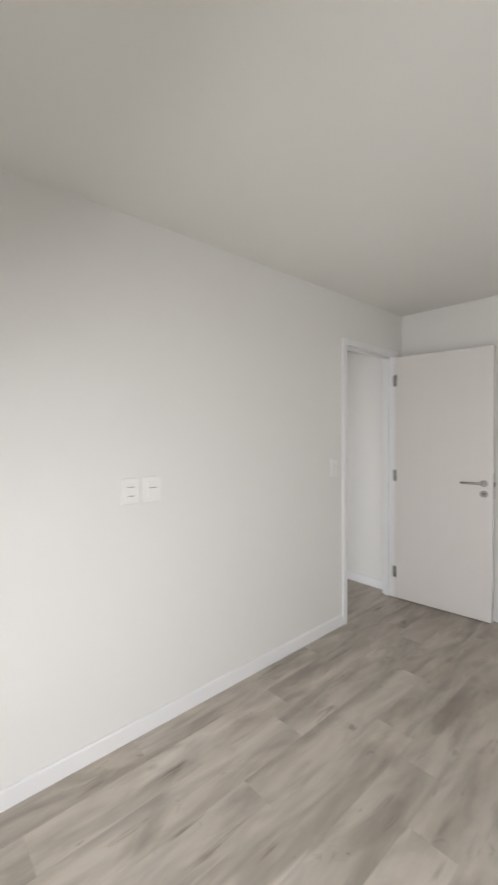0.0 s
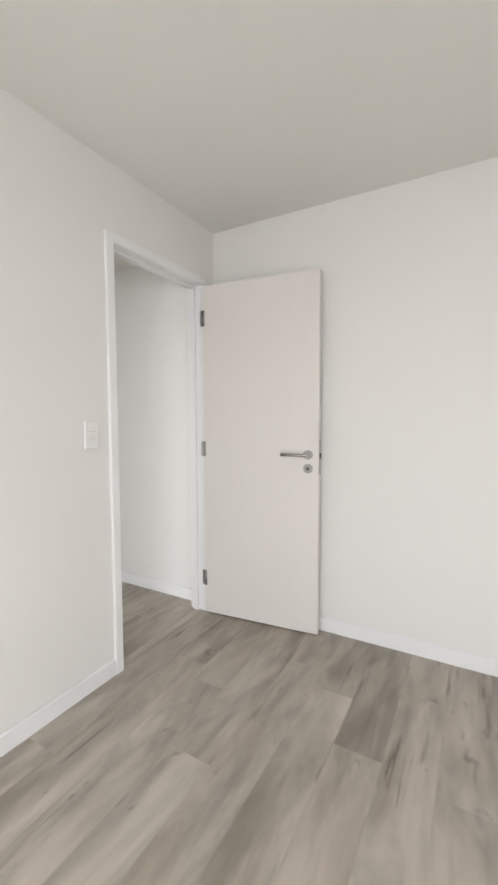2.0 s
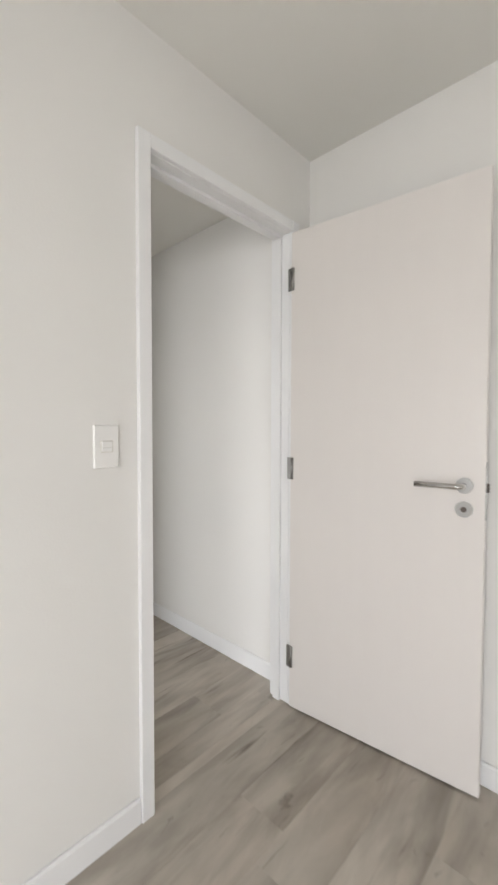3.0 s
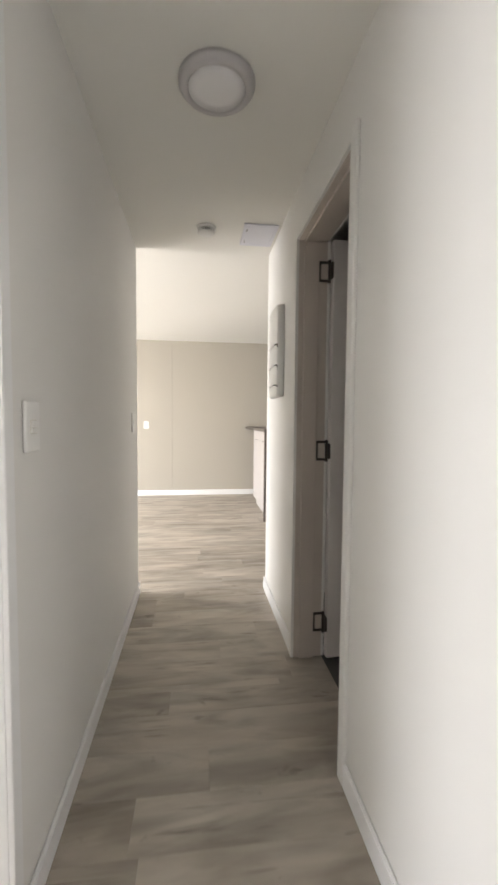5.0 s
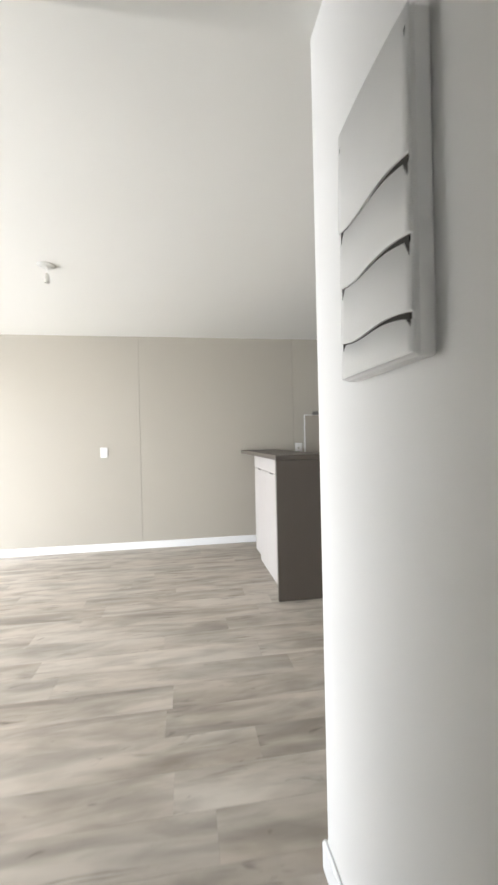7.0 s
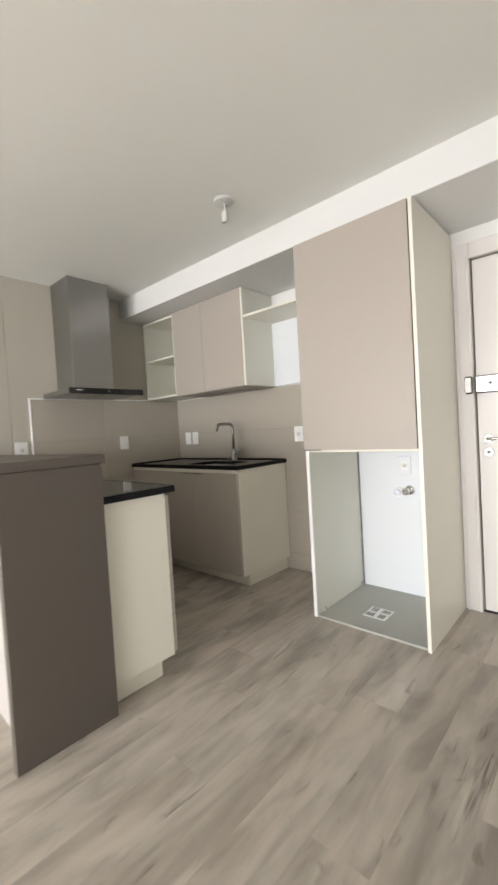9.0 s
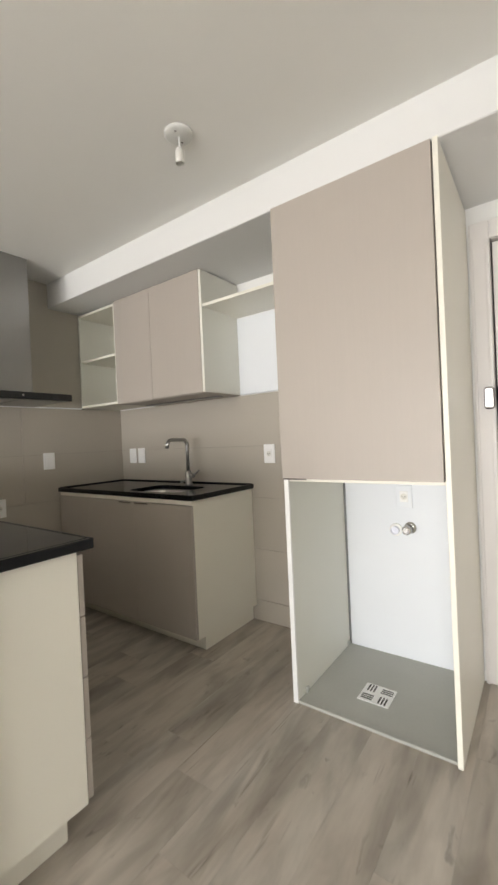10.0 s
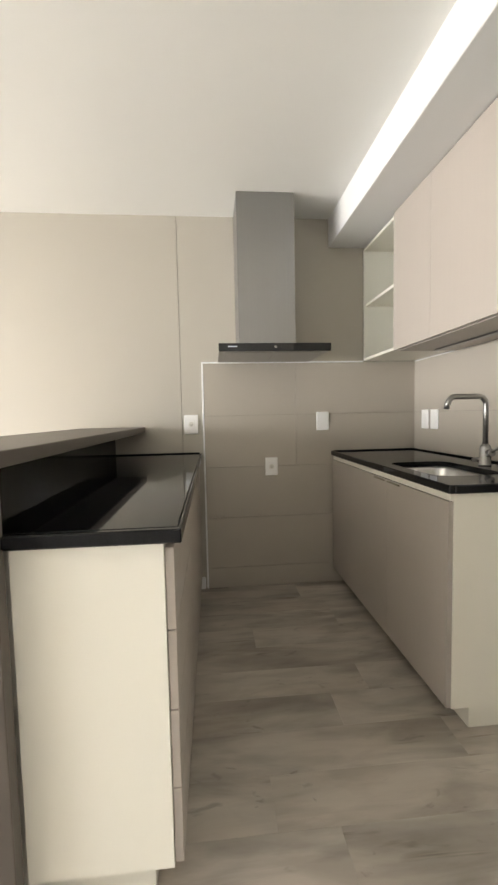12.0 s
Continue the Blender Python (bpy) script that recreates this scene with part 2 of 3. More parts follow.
structure("wall_bedroom_north", boxes((XF - 0.2, 0.015, 0.02, 0.105, 0, TOP), (0.015, 0.755, 0.02, 0.105, 2.085, TOP), (0.755, 1.0, 0.02, 0.105, 0, TOP)),
          M_WALL, "white painted bedroom wall with a doorway", "wall")
structure("wall_bedroom_east", boxes((0.88, 1.0, -3.02, 0.02, 0, TOP)), M_WALL, "plain white painted bedroom wall", "wall")
structure("wall_bedroom_south", boxes((XF - 0.2, 1.0, -3.02, -2.9, 0, TOP)), M_WALL, "plain white painted bedroom wall", "wall")
structure("wall_bedroom_west", boxes((XF - 0.2, XF, -2.9, -2.65, 0, TOP), (XF - 0.2, XF, -0.9, 0.02, 0, TOP), (XF - 0.2, XF, -2.65, -0.9, 0, 0.3), (XF - 0.2, XF, -2.65, -0.9, 2.15, TOP)),
          M_WALL, "white outer wall with a window opening", "wall")
structure("wall_corridor_west", boxes((-0.2, XW, 0.105, 0.32, 0, TOP), (-0.2, XW, 1.08, YS, 0, TOP), (-0.2, XW, 0.32, 1.08, 2.085, TOP)),
          M_WALL, "white painted corridor wall with a doorway", "wall")
structure("wall_corridor_east", boxes((0.82, 0.96, 0.105, 1.427, 0, TOP), (0.82, 0.96, 2.15, YS, 0, TOP), (0.82, 0.96, 1.427, 2.15, 2.085, TOP)),
          M_WALL, "white painted corridor wall with a doorway", "wall")
structure("wall_living_south_west", boxes((XL - 0.2, -0.2, 1.88, 2.0, 0, TOP)), M_WALL, "plain white painted living room wall", "wall")
structure("wall_living_south_east", boxes((0.96, XE + 0.12, 2.87, YS, 0, TOP)), M_WALL, "plain white painted hall wall", "wall")
structure("wall_living_west", boxes((XL - 0.2, XL, 2.0, 2.05, 0, TOP), (XL - 0.2, XL, 6.5, YN + 0.14, 0, TOP), (XL - 0.2, XL, 2.05, 6.5, 0, 0.06), (XL - 0.2, XL, 2.05, 6.5, 2.12, TOP)),
          M_WALL, "white outer wall with a wide window opening", "wall")
structure("wall_living_east", boxes((XE, XE + 0.12, YS, 3.04, 0, TOP), (XE, XE + 0.12, 3.91, YN + 0.14, 0, TOP), (XE, XE + 0.12, 3.04, 3.91, 2.09, TOP)),
          M_WALL, "white painted wall with the entrance door", "wall")
wall_north = structure("wall_living_north", boxes((XL, XE, YN + 0.02, YN + 0.14, 0, TOP)), M_GROUT, "greige panelled living room wall with fine upright joints", "wall")
structure("wall_second_bedroom_west", boxes((XF - 0.2, XF, 0.105, 0.4, 0, TOP), (XF - 0.2, XF, 1.7, 1.88, 0, TOP), (XF - 0.2, XF, 0.4, 1.7, 0, 0.3), (XF - 0.2, XF, 0.4, 1.7, 2.15, TOP)),
          M_WALL, "white outer wall with a window opening", "wall")
structure("ceiling_second_bedroom", boxes((XF - 0.05, -0.15, 0.06, 1.93, H_BED - 0.001, H_BED + 0.14)), M_CEIL, "white painted ceiling of the second bedroom", "ceiling")
structure("bathroom_walls", boxes((2.6, 2.72, 0.78, 2.87, 0, TOP), (0.96, 2.6, 0.78, 0.9, 0, TOP)), M_WALL, "plain walls of the dark bathroom", "wall")
structure("ceiling_bedroom", boxes((XF - 0.05, 0.93, -2.95, 0.08, H_BED, H_BED + 0.15)), M_CEIL, "white painted bedroom ceiling", "ceiling")
structure("ceiling_corridor", boxes((-0.1, 0.87, 0.09, YS - 0.002, H_COR, H_COR + 0.15)), M_CEIL, "white painted lowered corridor ceiling", "ceiling")
structure("ceiling_living", boxes((XL - 0.05, XE + 0.05, YS - 0.004, YN + 0.06, H_LIV, H_LIV + 0.15), (XL - 0.05, -0.15, 1.95, YS - 0.004, H_LIV, H_LIV + 0.15)), M_CEIL, "white painted living room ceiling", "ceiling")
structure("ceiling_bathroom", boxes((0.9, 2.66, 0.85, 2.92, H_COR - 0.002, H_COR + 0.14)), M_CEIL, "white bathroom ceiling", "ceiling")
structure("ceiling_beam", boxes((2.745, XE + 0.02, YS - 0.02, YN + 0.01, 2.247, H_LIV + 0.02), bevel=0.004), M_BEAM, "white boxed beam along the kitchen ceiling", "beam")
structure("floor_bathroom", boxes((0.966, 2.66, 0.85, 2.92, -0.1, -0.002)), M_BATH, "dark grey tiled bathroom floor", "floor")
floor = structure("floor", boxes((XF - 0.1, XE + 0.1, -3.0, 0.08, -0.12, -0.012), (XF - 0.1, 0.96, 0.08, 1.94, -0.12, -0.012), (XL - 0.1, 0.96, 1.94, 2.93, -0.12, -0.012), (XL - 0.1, XE + 0.1, 2.93, YN + 0.1, -0.12, -0.012)),
                  M_GAP, "greige oak-look plank floor", "floor")

BB = 0.082


def baseboard(x0, x1, y0, y1, h=BB):
    structure("baseboard", boxes((x0, x1, y0, y1, 0, h - 0.006), (x0 + 0.003, x1 - 0.003, y0 + 0.003, y1 - 0.003, h - 0.008, h), bevel=0.0015),
              M_TRIM, "white lacquered baseboard along the wall", "baseboard")


T = 0.013
baseboard(XF, -0.012, 0.02 - T, 0.021)
baseboard(0.88 - T, 0.881, -2.9, -0.02)
baseboard(XF, 0.87, -2.901, -2.9 + T)
baseboard(XW - 0.001, XW + T, 1.107, YS + T)
baseboard(0.82 - T, 0.821, 0.105, 1.401)
baseboard(0.82 - T, 0.821, 2.178, YS + T)
baseboard(XL, -0.2, 1.999, 2.0 + T)
baseboard(-0.2 - T, XW, YS - 0.001, YS + T)
baseboard(0.82, XE, YS - 0.001, YS + T)
baseboard(XL, 1.885, YN - T, YN + 0.001)
baseboard(XE - T, XE + 0.001, YS + T, 3.02)


# ---- doors ----
def doorway(axis, wall0, wall1, a0, a1, top, name):
    """Lining and casings of a doorway. axis: the wall runs along x or y; wall0, wall1: its faces; a0, a1: clear opening."""
    d = thing(name, ((a0 + a1) / 2, wall0, 0) if axis == "x" else (wall0, (a0 + a1) / 2, 0), "white lacquered door frame with flat casings", "door frame")
    d["kind"] = "structure"
    inner = axis == "y" and a0 > 1.3

    def put(pname, p0, p1, q0, q1, z0, z1, label=""):
        b = (p0, p1, q0, q1, z0, z1) if axis == "x" else (q0, q1, p0, p1, z0, z1)
        # The bathroom frame's lining gets its shade from a darker colour.
        part(pname, boxes(b, bevel=0.002), (M_WALL if pname == "casing" else M_JAMB_SHADED) if inner else M_TRIM, d, label)

    w, t, th = 0.045, 0.02, {"3": 0.012, "2": 0.015}.get(name[-1], 0.018)
    put("jamb", a0 - t, a0, wall0 - 0.001, wall1 + 0.001, 0, top)
    put("jamb", a1, a1 + t, wall0 - 0.001, wall1 + 0.001, 0, top)
    put("head", a0 - t, a1 + t, wall0 - 0.001, wall1 + 0.001, top, top + t)
    for q0, q1 in ((wall0 - th, wall0), (wall1, wall1 + th)):
        put("casing", a0 - w, a0 - 0.001, q0, q1, 0, top + w)
        put("casing", a1 + 0.001, a1 + w, q0, q1, 0, top + w)
        put("casing", a0 - 0.001, a1 + 0.001, q0, q1, top + 0.001, top + w)
    return d


def lever(parent, at, face, along):
    """A lever handle and a keyed rose on a door's face: face and along are unit vectors."""
    f, a = Vector(face), Vector(along)
    p = Vector(at)
    ax = "x" if abs(f.x) > 0.5 else "y"
    sg = 1 if (f.x + f.y) > 0 else -1
    h = part("door_handle", lathe([(0.026, 0), (0.026, 0.007), (0.024, 0.009)], p, ax, 24, sg), M_STEEL, parent, "brushed steel lever handle on a round rose")
    q = p + f * 0.048
    part("lever", tube([p + f * 0.008, p + f * 0.036, p + f * 0.045 + a * 0.004, q + a * 0.014, q + a * 0.14], 0.0095), M_CHROME, h)
    k = p - Vector((0, 0, 0.078))
    r = part("key_rose", lathe([(0.026, 0), (0.026, 0.007), (0.024, 0.009)], k, ax, 24, sg), M_STEEL, parent, "round steel key rose")
    part("lock_cylinder", lathe([(0.009, 0), (0.009, 0.013)], k, ax, 16, sg), M_DARKMETAL, r)


frame_b = doorway("x", 0.02, 0.105, 0.035, 0.735, 2.065, "door_frame_1")
for b in ((0.0345, 0.047, 0.06, 0.098, 0, 2.0645), (0.723, 0.7355, 0.06, 0.098, 0, 2.0645), (0.0475, 0.7225, 0.06, 0.098, 2.052, 2.0645)):
    part("stop", boxes(b, bevel=0.001), M_TRIM, frame_b)
doorway("y", 0.82, 0.96, 1.447, 2.13, 2.065, "door_frame_2")
doorway("y", -0.2, XW, 0.34, 1.06, 2.065, "door_frame_3")


def leaf_mesh(w, h, t=0.038):
    bm = boxes((0, w, -t / 2, t / 2, 0.008, h))
    bmesh.ops.bevel(bm, geom=list(bm.edges), offset=0.0025, segments=2, affect="EDGES")
    return bm


def turned(bm, m):
    bmesh.ops.transform(bm, matrix=m, verts=bm.verts)
    return bm


# bedroom door, open against the east wall
door_b = thing("door_1", (0.735, -0.01, 0), "open flat white bedroom door with steel lever handle", "door")
door_b["kind"] = "structure"
_ang = math.degrees(math.atan2(-0.716, 0.073))
_m = pose(0.738, 0.0, 0, 0, 0, _ang)
_leaf = part("leaf", turned(leaf_mesh(0.732, 2.052), _m), M_DOOR, door_b)
_dir = Vector((math.cos(radians(_ang)), math.sin(radians(_ang)), 0))
_nrm = Vector((_dir.y, -_dir.x, 0))       # towards -x
_hp = Vector((0.738, 0, 1.04)) + _dir * 0.672 + _nrm * 0.019


def lever_free(parent, p, f, a):
    """A lever on a leaf that stands at an angle."""
    def disc(r, h, c):
        return tube([c, c + f * h], r, 24)
    h = part("door_handle", disc(0.026, 0.009, p), M_STEEL, parent, "brushed steel lever handle on a round rose")
    q = p + f * 0.05
    part("lever", tube([p + f * 0.008, p + f * 0.04, q + a * 0.006, q + a * 0.018, q + a * 0.145], 0.0095), M_CHROME, h)
    k = p - Vector((0, 0, 0.078))
    r = part("key_rose", disc(0.026, 0.009, k), M_STEEL, parent, "round steel key rose")
    part("lock_cylinder", disc(0.009, 0.013, k), M_DARKMETAL, r)


lever_free(door_b, _hp, _nrm, -_dir)
part("latch_plate", turned(boxes((0.7305, 0.7335, -0.011, 0.011, 0.93, 1.12)), _m), M_STEEL, door_b)
part("latch", turned(boxes((0.7325, 0.741, -0.006, 0.006, 1.02, 1.05), bevel=0.002), _m), M_DARKMETAL, door_b)
for z in (0.187, 1.01, 1.81):
    part("hinge", tube_in(boxes((0.7155, 0.7225, -0.008, 0.012, z, z + 0.092)), [(0.7165, -0.012, z), (0.7165, -0.012, z + 0.092)], 0.0065), M_STEEL, door_b, "dark steel butt hinge")

# bathroom door, open into the dark bathroom
door_c = thing("door_2", (1.3, 2.115, 0), "white bathroom door standing open into a dark room", "door")
door_c["kind"] = "structure"
_m2 = pose(0.978, 2.113, 0, 0, 0, 3.0)
part("leaf", turned(leaf_mesh(0.675, 2.062), _m2), M_DOOR, door_c)
lever_free(door_c, _m2 @ Vector((0.6, -0.019, 1.04)), (_m2.to_3x3() @ Vector((0, -1, 0))), (_m2.to_3x3() @ Vector((-1, 0, 0))))
for z in (0.132, 1.003, 1.872):
    bm = boxes((0.915, 0.962, 2.1268, 2.1298, z, z + 0.012), (0.915, 0.962, 2.1268, 2.1298, z + 0.086, z + 0.099), (0.915, 0.927, 2.1268, 2.1298, z, z + 0.099))
    tube_in(bm, [(0.968, 2.122, z - 0.004), (0.968, 2.122, z + 0.103)], 0.0075)
    box_in(bm, 0.970, 0.980, 2.094, 2.124, z + 0.012, z + 0.086)
    part("hinge", bm, M_DARKMETAL, door_c, "dark metal butt hinge")
for y0, y1 in ((2.118, 2.131), (1.446, 1.459)):
    part("stop", boxes((0.845, 0.915, y0, y1, 0, 2.065), bevel=0.001), M_JAMB_SHADED, door_c)
part("stop", boxes((0.8455, 0.9145, 1.4595, 2.1175, 2.053, 2.0655), bevel=0.001), M_JAMB_SHADED, door_c)

# second bedroom's door, standing open inside that room
door_d = thing("door_3", (-0.6, 0.33, 0), "flat white door standing open inside the second bedroom", "door")
door_d["kind"] = "structure"
part("leaf", boxes((-0.93, -0.215, 0.302, 0.338, 0.008, 2.062), bevel=0.002), M_DOOR, door_d)
lever(door_d, (-0.87, 0.338, 1.04), (0, 1, 0), (1, 0, 0))

# entrance door
door_e = thing("door_4", (XE, 3.47, 0), "closed white entrance door with surface lock and steel lever", "door")
door_e["kind"] = "structure"
part("leaf", boxes((XE + 0.012, XE + 0.06, 3.063, 3.887, 0.008, 2.066), bevel=0.003), M_DOOR, door_e)
part("gap", boxes((XE + 0.05, XE + 0.07, 3.045, 3.905, 0.0, 2.085)), M_GAP, door_e)
part("casing", boxes((XE - 0.016, XE + 0.05, 3.895, 3.978, 0, 2.165), bevel=0.006), M_DOOR, door_e)
part("casing", boxes((XE - 0.016, XE + 0.05, 3.0, 3.056, 0, 2.165), bevel=0.006), M_DOOR, door_e)
part("casing", boxes((XE - 0.016, XE + 0.05, 3.056, 3.895, 2.074, 2.165), bevel=0.006), M_DOOR, door_e)
for y0, y1, p in ((3.896, 3.914, 0.021), (3.962, 3.9775, 0.020), (3.037, 3.0555, 0.021)):
    part("bead", boxes((XE - p, XE - 0.0155, y0, y1, 0, 2.09), bevel=0.003), M_DOOR, door_e)
part("bead", boxes((XE - 0.021, XE - 0.0155, 3.0555, 3.896, 2.0745, 2.0925), bevel=0.003), M_DOOR, door_e)
lever(door_e, (XE + 0.012, 3.835, 1.03), (-1, 0, 0), (0, -1, 0))
lk = thing("surface_lock", (XE - 0.02, 3.83, 1.3), "polished steel surface lock on the entrance door", "lock")
# Dark metal here paints the dark reflections along the polished lock's edges.
part("lock_body", boxes((XE - 0.028, XE + 0.0115, 3.745, 3.885, 1.295, 1.395), bevel=0.007), M_DARKMETAL, lk, "lock case, dark rim standing for reflections in chrome")
part("lock_cover", boxes((XE - 0.034, XE - 0.0275, 3.7495, 3.8805, 1.3, 1.39), bevel=0.004), M_CHROME, lk)
part("face_plate", boxes((XE - 0.0365, XE - 0.0335, 3.757, 3.868, 1.316, 1.376), bevel=0.002), M_STEEL, lk, "brushed steel face plate")
part("cylinder", lathe([(0.02, 0), (0.02, 0.007), (0.016, 0.009)], (XE - 0.036, 3.805, 1.347), "x", 24, -1), M_CHROME, lk)
part("keyhole", lathe([(0.011, 0), (0.011, 0.0105)], (XE - 0.036, 3.805, 1.347), "x", 16, -1), M_DARKMETAL, lk)
# The strike box too has its dark edge reflections put in as colour.
sbx = part("strike_box", boxes((XE - 0.042, XE - 0.0165, 3.897, 3.939, 1.294, 1.396), bevel=0.009), M_DARKMETAL, lk, "strike box, dark rim standing for reflections in chrome")
part("strike_cover", boxes((XE - 0.046, XE - 0.0415, 3.902, 3.934, 1.301, 1.389), bevel=0.003), M_CHROME, sbx)


# ---- switches, sockets and small ceiling things ----
def wall_plate(at, face, kind, label, w=0.083, h=0.122, group="wall plates", slots=(), plate_mat=None):
    """A plate on a wall: at is its centre on the wall; face is the way it looks, +x, -x, +y or -y."""
    d = thing({"socket": "wall_socket", "switch": "light_switch", "blank": "wall_plate"}[kind], (0, 0, 0), label, {"socket": "socket", "switch": "switch", "blank": "plate"}[kind], group)
    part("plate", boxes((-w / 2, w / 2, -0.009, 0.0, -h / 2, h / 2), bevel=0.003), plate_mat or M_PLASTIC, d)
    if kind == "socket":
        part("insert", boxes((-0.021, 0.021, -0.0115, -0.008, -0.028, 0.028), bevel=0.001), M_PLASTIC, d)
        part("well", lathe([(0.017, 0), (0.017, 0.0015)], (0, -0.0113, 0), "y", 24, -1), M_IVORY, d, "round ivory socket face")
        part("holes", boxes((-0.009, -0.005, -0.0135, -0.011, -0.002, 0.002), (0.005, 0.009, -0.0135, -0.011, -0.002, 0.002), (-0.002, 0.002, -0.0135, -0.011, -0.008, -0.004)), M_GAP, d)
    elif kind == "switch":
        part("surround", boxes((-0.019, 0.019, -0.0105, -0.008, -0.017, 0.017), bevel=0.001), M_IVORY, d)
        part("rocker", boxes((-0.016, 0.016, -0.0145, -0.0095, -0.002, 0.0145), bevel=0.0015), M_PLASTIC, d)
        part("rocker", boxes((-0.016, 0.016, -0.0125, -0.0095, -0.0145, -0.003), bevel=0.0015), M_PLASTIC, d)
    else:
        part("cover", boxes((-w / 2 + 0.02, w / 2 - 0.02, -0.0115, -0.008, -0.036, 0.036), bevel=0.001), M_PLASTIC, d)
    for z in slots:
        part("slot", boxes((-0.017, 0.017, -0.0122, -0.0105, z - 0.0012, z + 0.0012)), M_GAP, d)
    d.matrix_basis = pose(*at, 0, 0, {"-y": 0, "+x": 90, "+y": 180, "-x": -90}[face])
    return d


wall_plate((-0.112, 0.019, 1.175), "-y", "switch", "white light switch on the wall beside the bedroom door", 0.075)
wall_plate((-1.664, 0.019, 1.164), "-y", "blank", "white wall plate with two modules on the bedroom wall", 0.092, slots=(0.02, -0.022))
wall_plate((-1.553, 0.019, 1.164), "-y", "blank", "white wall plate with one module on the bedroom wall", 0.092, slots=(0.008,))
wall_plate((XW + 0.001, 1.215, 1.18), "+x", "switch", "white light switch on the corridor wall")
wall_plate((XW + 0.001, 2.775, 1.18), "+x", "switch", "white light switch near the corridor's end")
wall_plate((-0.452, YN - 0.001, 1.112), "-y", "blank", "small white plate on the greige wall", 0.078, 0.115)
wall_plate((1.818, YN - 0.001, 1.108), "-y", "socket", "white socket beside the tiled backsplash", 0.09, 0.125)
YT = YN - 0.009   # face of the kitchen tiles
XT = XE - 0.009
wall_plate((2.342, YT, 0.816), "-y", "socket", "white socket low on the kitchen tiles")
wall_plate((2.693, YT, 1.112), "-y", "blank", "white switch plate on the kitchen tiles")
wall_plate((XT, 6.518, 1.112), "-x", "blank", "white switch plate on tiles beside the tap")
wall_plate((XT, 6.408, 1.112), "-x", "blank", "plain white plate on tiles beside the tap")
wall_plate((XT, 5.15, 1.108), "-x", "socket", "white socket on tiles beside the tall cabinet")
wall_plate((XE - 0.001, 4.325, 0.868), "-x", "socket", "white socket inside the washing machine niche", plate_mat=M_WHITE_COOL_LIT)


def bare_lampholder(x, y, label):
    z = H_LIV
    d = thing("pendant_lampholder", (x, y, z), label, "lamp holder", "bare ceiling lamp holders")
    part("ceiling_rose", lathe([(0.058, 0), (0.058, 0.006), (0.05, 0.011), (0.012, 0.013)], (x, y, z), "z", 32, -1), M_GRATE, d)
    part("cord", tube([(x, y, z - 0.012), (x + 0.002, y, z - 0.04), (x, y, z - 0.06)], 0.0035, 8), M_PLASTIC, d)
    bm = bmesh.new()
    tube_in(bm, [(x, y, z - 0.055), (x, y, z - 0.062), (x, y, z - 0.07), (x, y, z - 0.118)], [0.008, 0.014, 0.0165, 0.0175], 20, caps=False)
    tube_in(bm, [(x, y, z - 0.118), (x, y, z - 0.075)], [0.0145, 0.0145], 20, caps=False)
    part("holder", bm, M_IVORY, d, "ivory plastic lamp holder, empty")
    part("contact", lathe([(0.0146, 0), (0.0146, 0.004)], (x, y, z - 0.08), "z", 20, -1), M_DARKMETAL, d)
    for sx, sy in ((0.03, 0.012), (-0.03, -0.012)):
        part("screw", lathe([(0.004, 0), (0.004, 0.002)], (x + sx, y + sy, z - 0.0105), "z", 10, -1), M_DARKMETAL, d)


bare_lampholder(2.326, 4.853, "white ceiling rose with short cord and bare lamp holder, kitchen")
bare_lampholder(-0.443, 4.819, "white ceiling rose with short cord and bare lamp holder")

cl = thing("ceiling_light", (0.397, 1.605, H_COR), "round flat white ceiling light, switched off", "ceiling light")
part("rim", lathe([(0.128, 0), (0.128, 0.012), (0.118, 0.026), (0.098, 0.028), (0.096, 0.024)], (0.397, 1.605, H_COR), "z", 48, -1), mat("grey_rim_plastic", (0.56, 0.545, 0.55), 0.4, vary=0.01), cl)
part("diffuser", lathe([(0.0955, 0), (0.0955, 0.026), (0.06, 0.029), (0.002, 0.03)], (0.397, 1.605, H_COR), "z", 48, -1), mat("opal_plastic", (0.86, 0.86, 0.87), 0.25, vary=0.005), cl)

sd = thing("smoke_detector", (0.386, 2.635, H_COR), "white round smoke detector with vent slots", "smoke detector")
part("base", lathe([(0.056, 0), (0.056, 0.012), (0.052, 0.016)], (0.386, 2.635, H_COR), "z", 36, -1), M_PLASTIC, sd)
part("chamber", lathe([(0.042, 0.01), (0.042, 0.031)], (0.386, 2.635, H_COR), "z", 32, -1), M_GAP, sd)
part("cap", lathe([(0.047, 0.030), (0.044, 0.037), (0.028, 0.043), (0.002, 0.044)], (0.386, 2.635, H_COR), "z", 36, -1), M_PLASTIC, sd)
for k in range(24):
    a = 2 * math.pi * k / 24
    c, s = math.cos(a), math.sin(a)
    bm = boxes((0.042, 0.0495, -0.002, 0.002, -0.032, -0.014))
    part("fin", turned(bm, pose(0.386, 2.635, H_COR, 0, 0, math.degrees(a))), M_PLASTIC, sd)

ht = thing("ceiling_hatch", (0.707, 2.675, H_COR), "bluish white access hatch in the corridor ceiling", "hatch")
hz = H_COR
part("hatch_frame", boxes((0.602, 0.802, 2.545, 2.570, hz - 0.009, hz), (0.602, 0.802, 2.802, 2.827, hz - 0.009, hz), (0.602, 0.622, 2.570, 2.802, hz - 0.009, hz), (0.782, 0.802, 2.570, 2.802, hz - 0.009, hz), bevel=0.002), M_HATCH, ht)
part("hatch_door", boxes((0.623, 0.781, 2.571, 2.801, hz - 0.0085, hz - 0.001), bevel=0.0015), M_HATCH, ht)
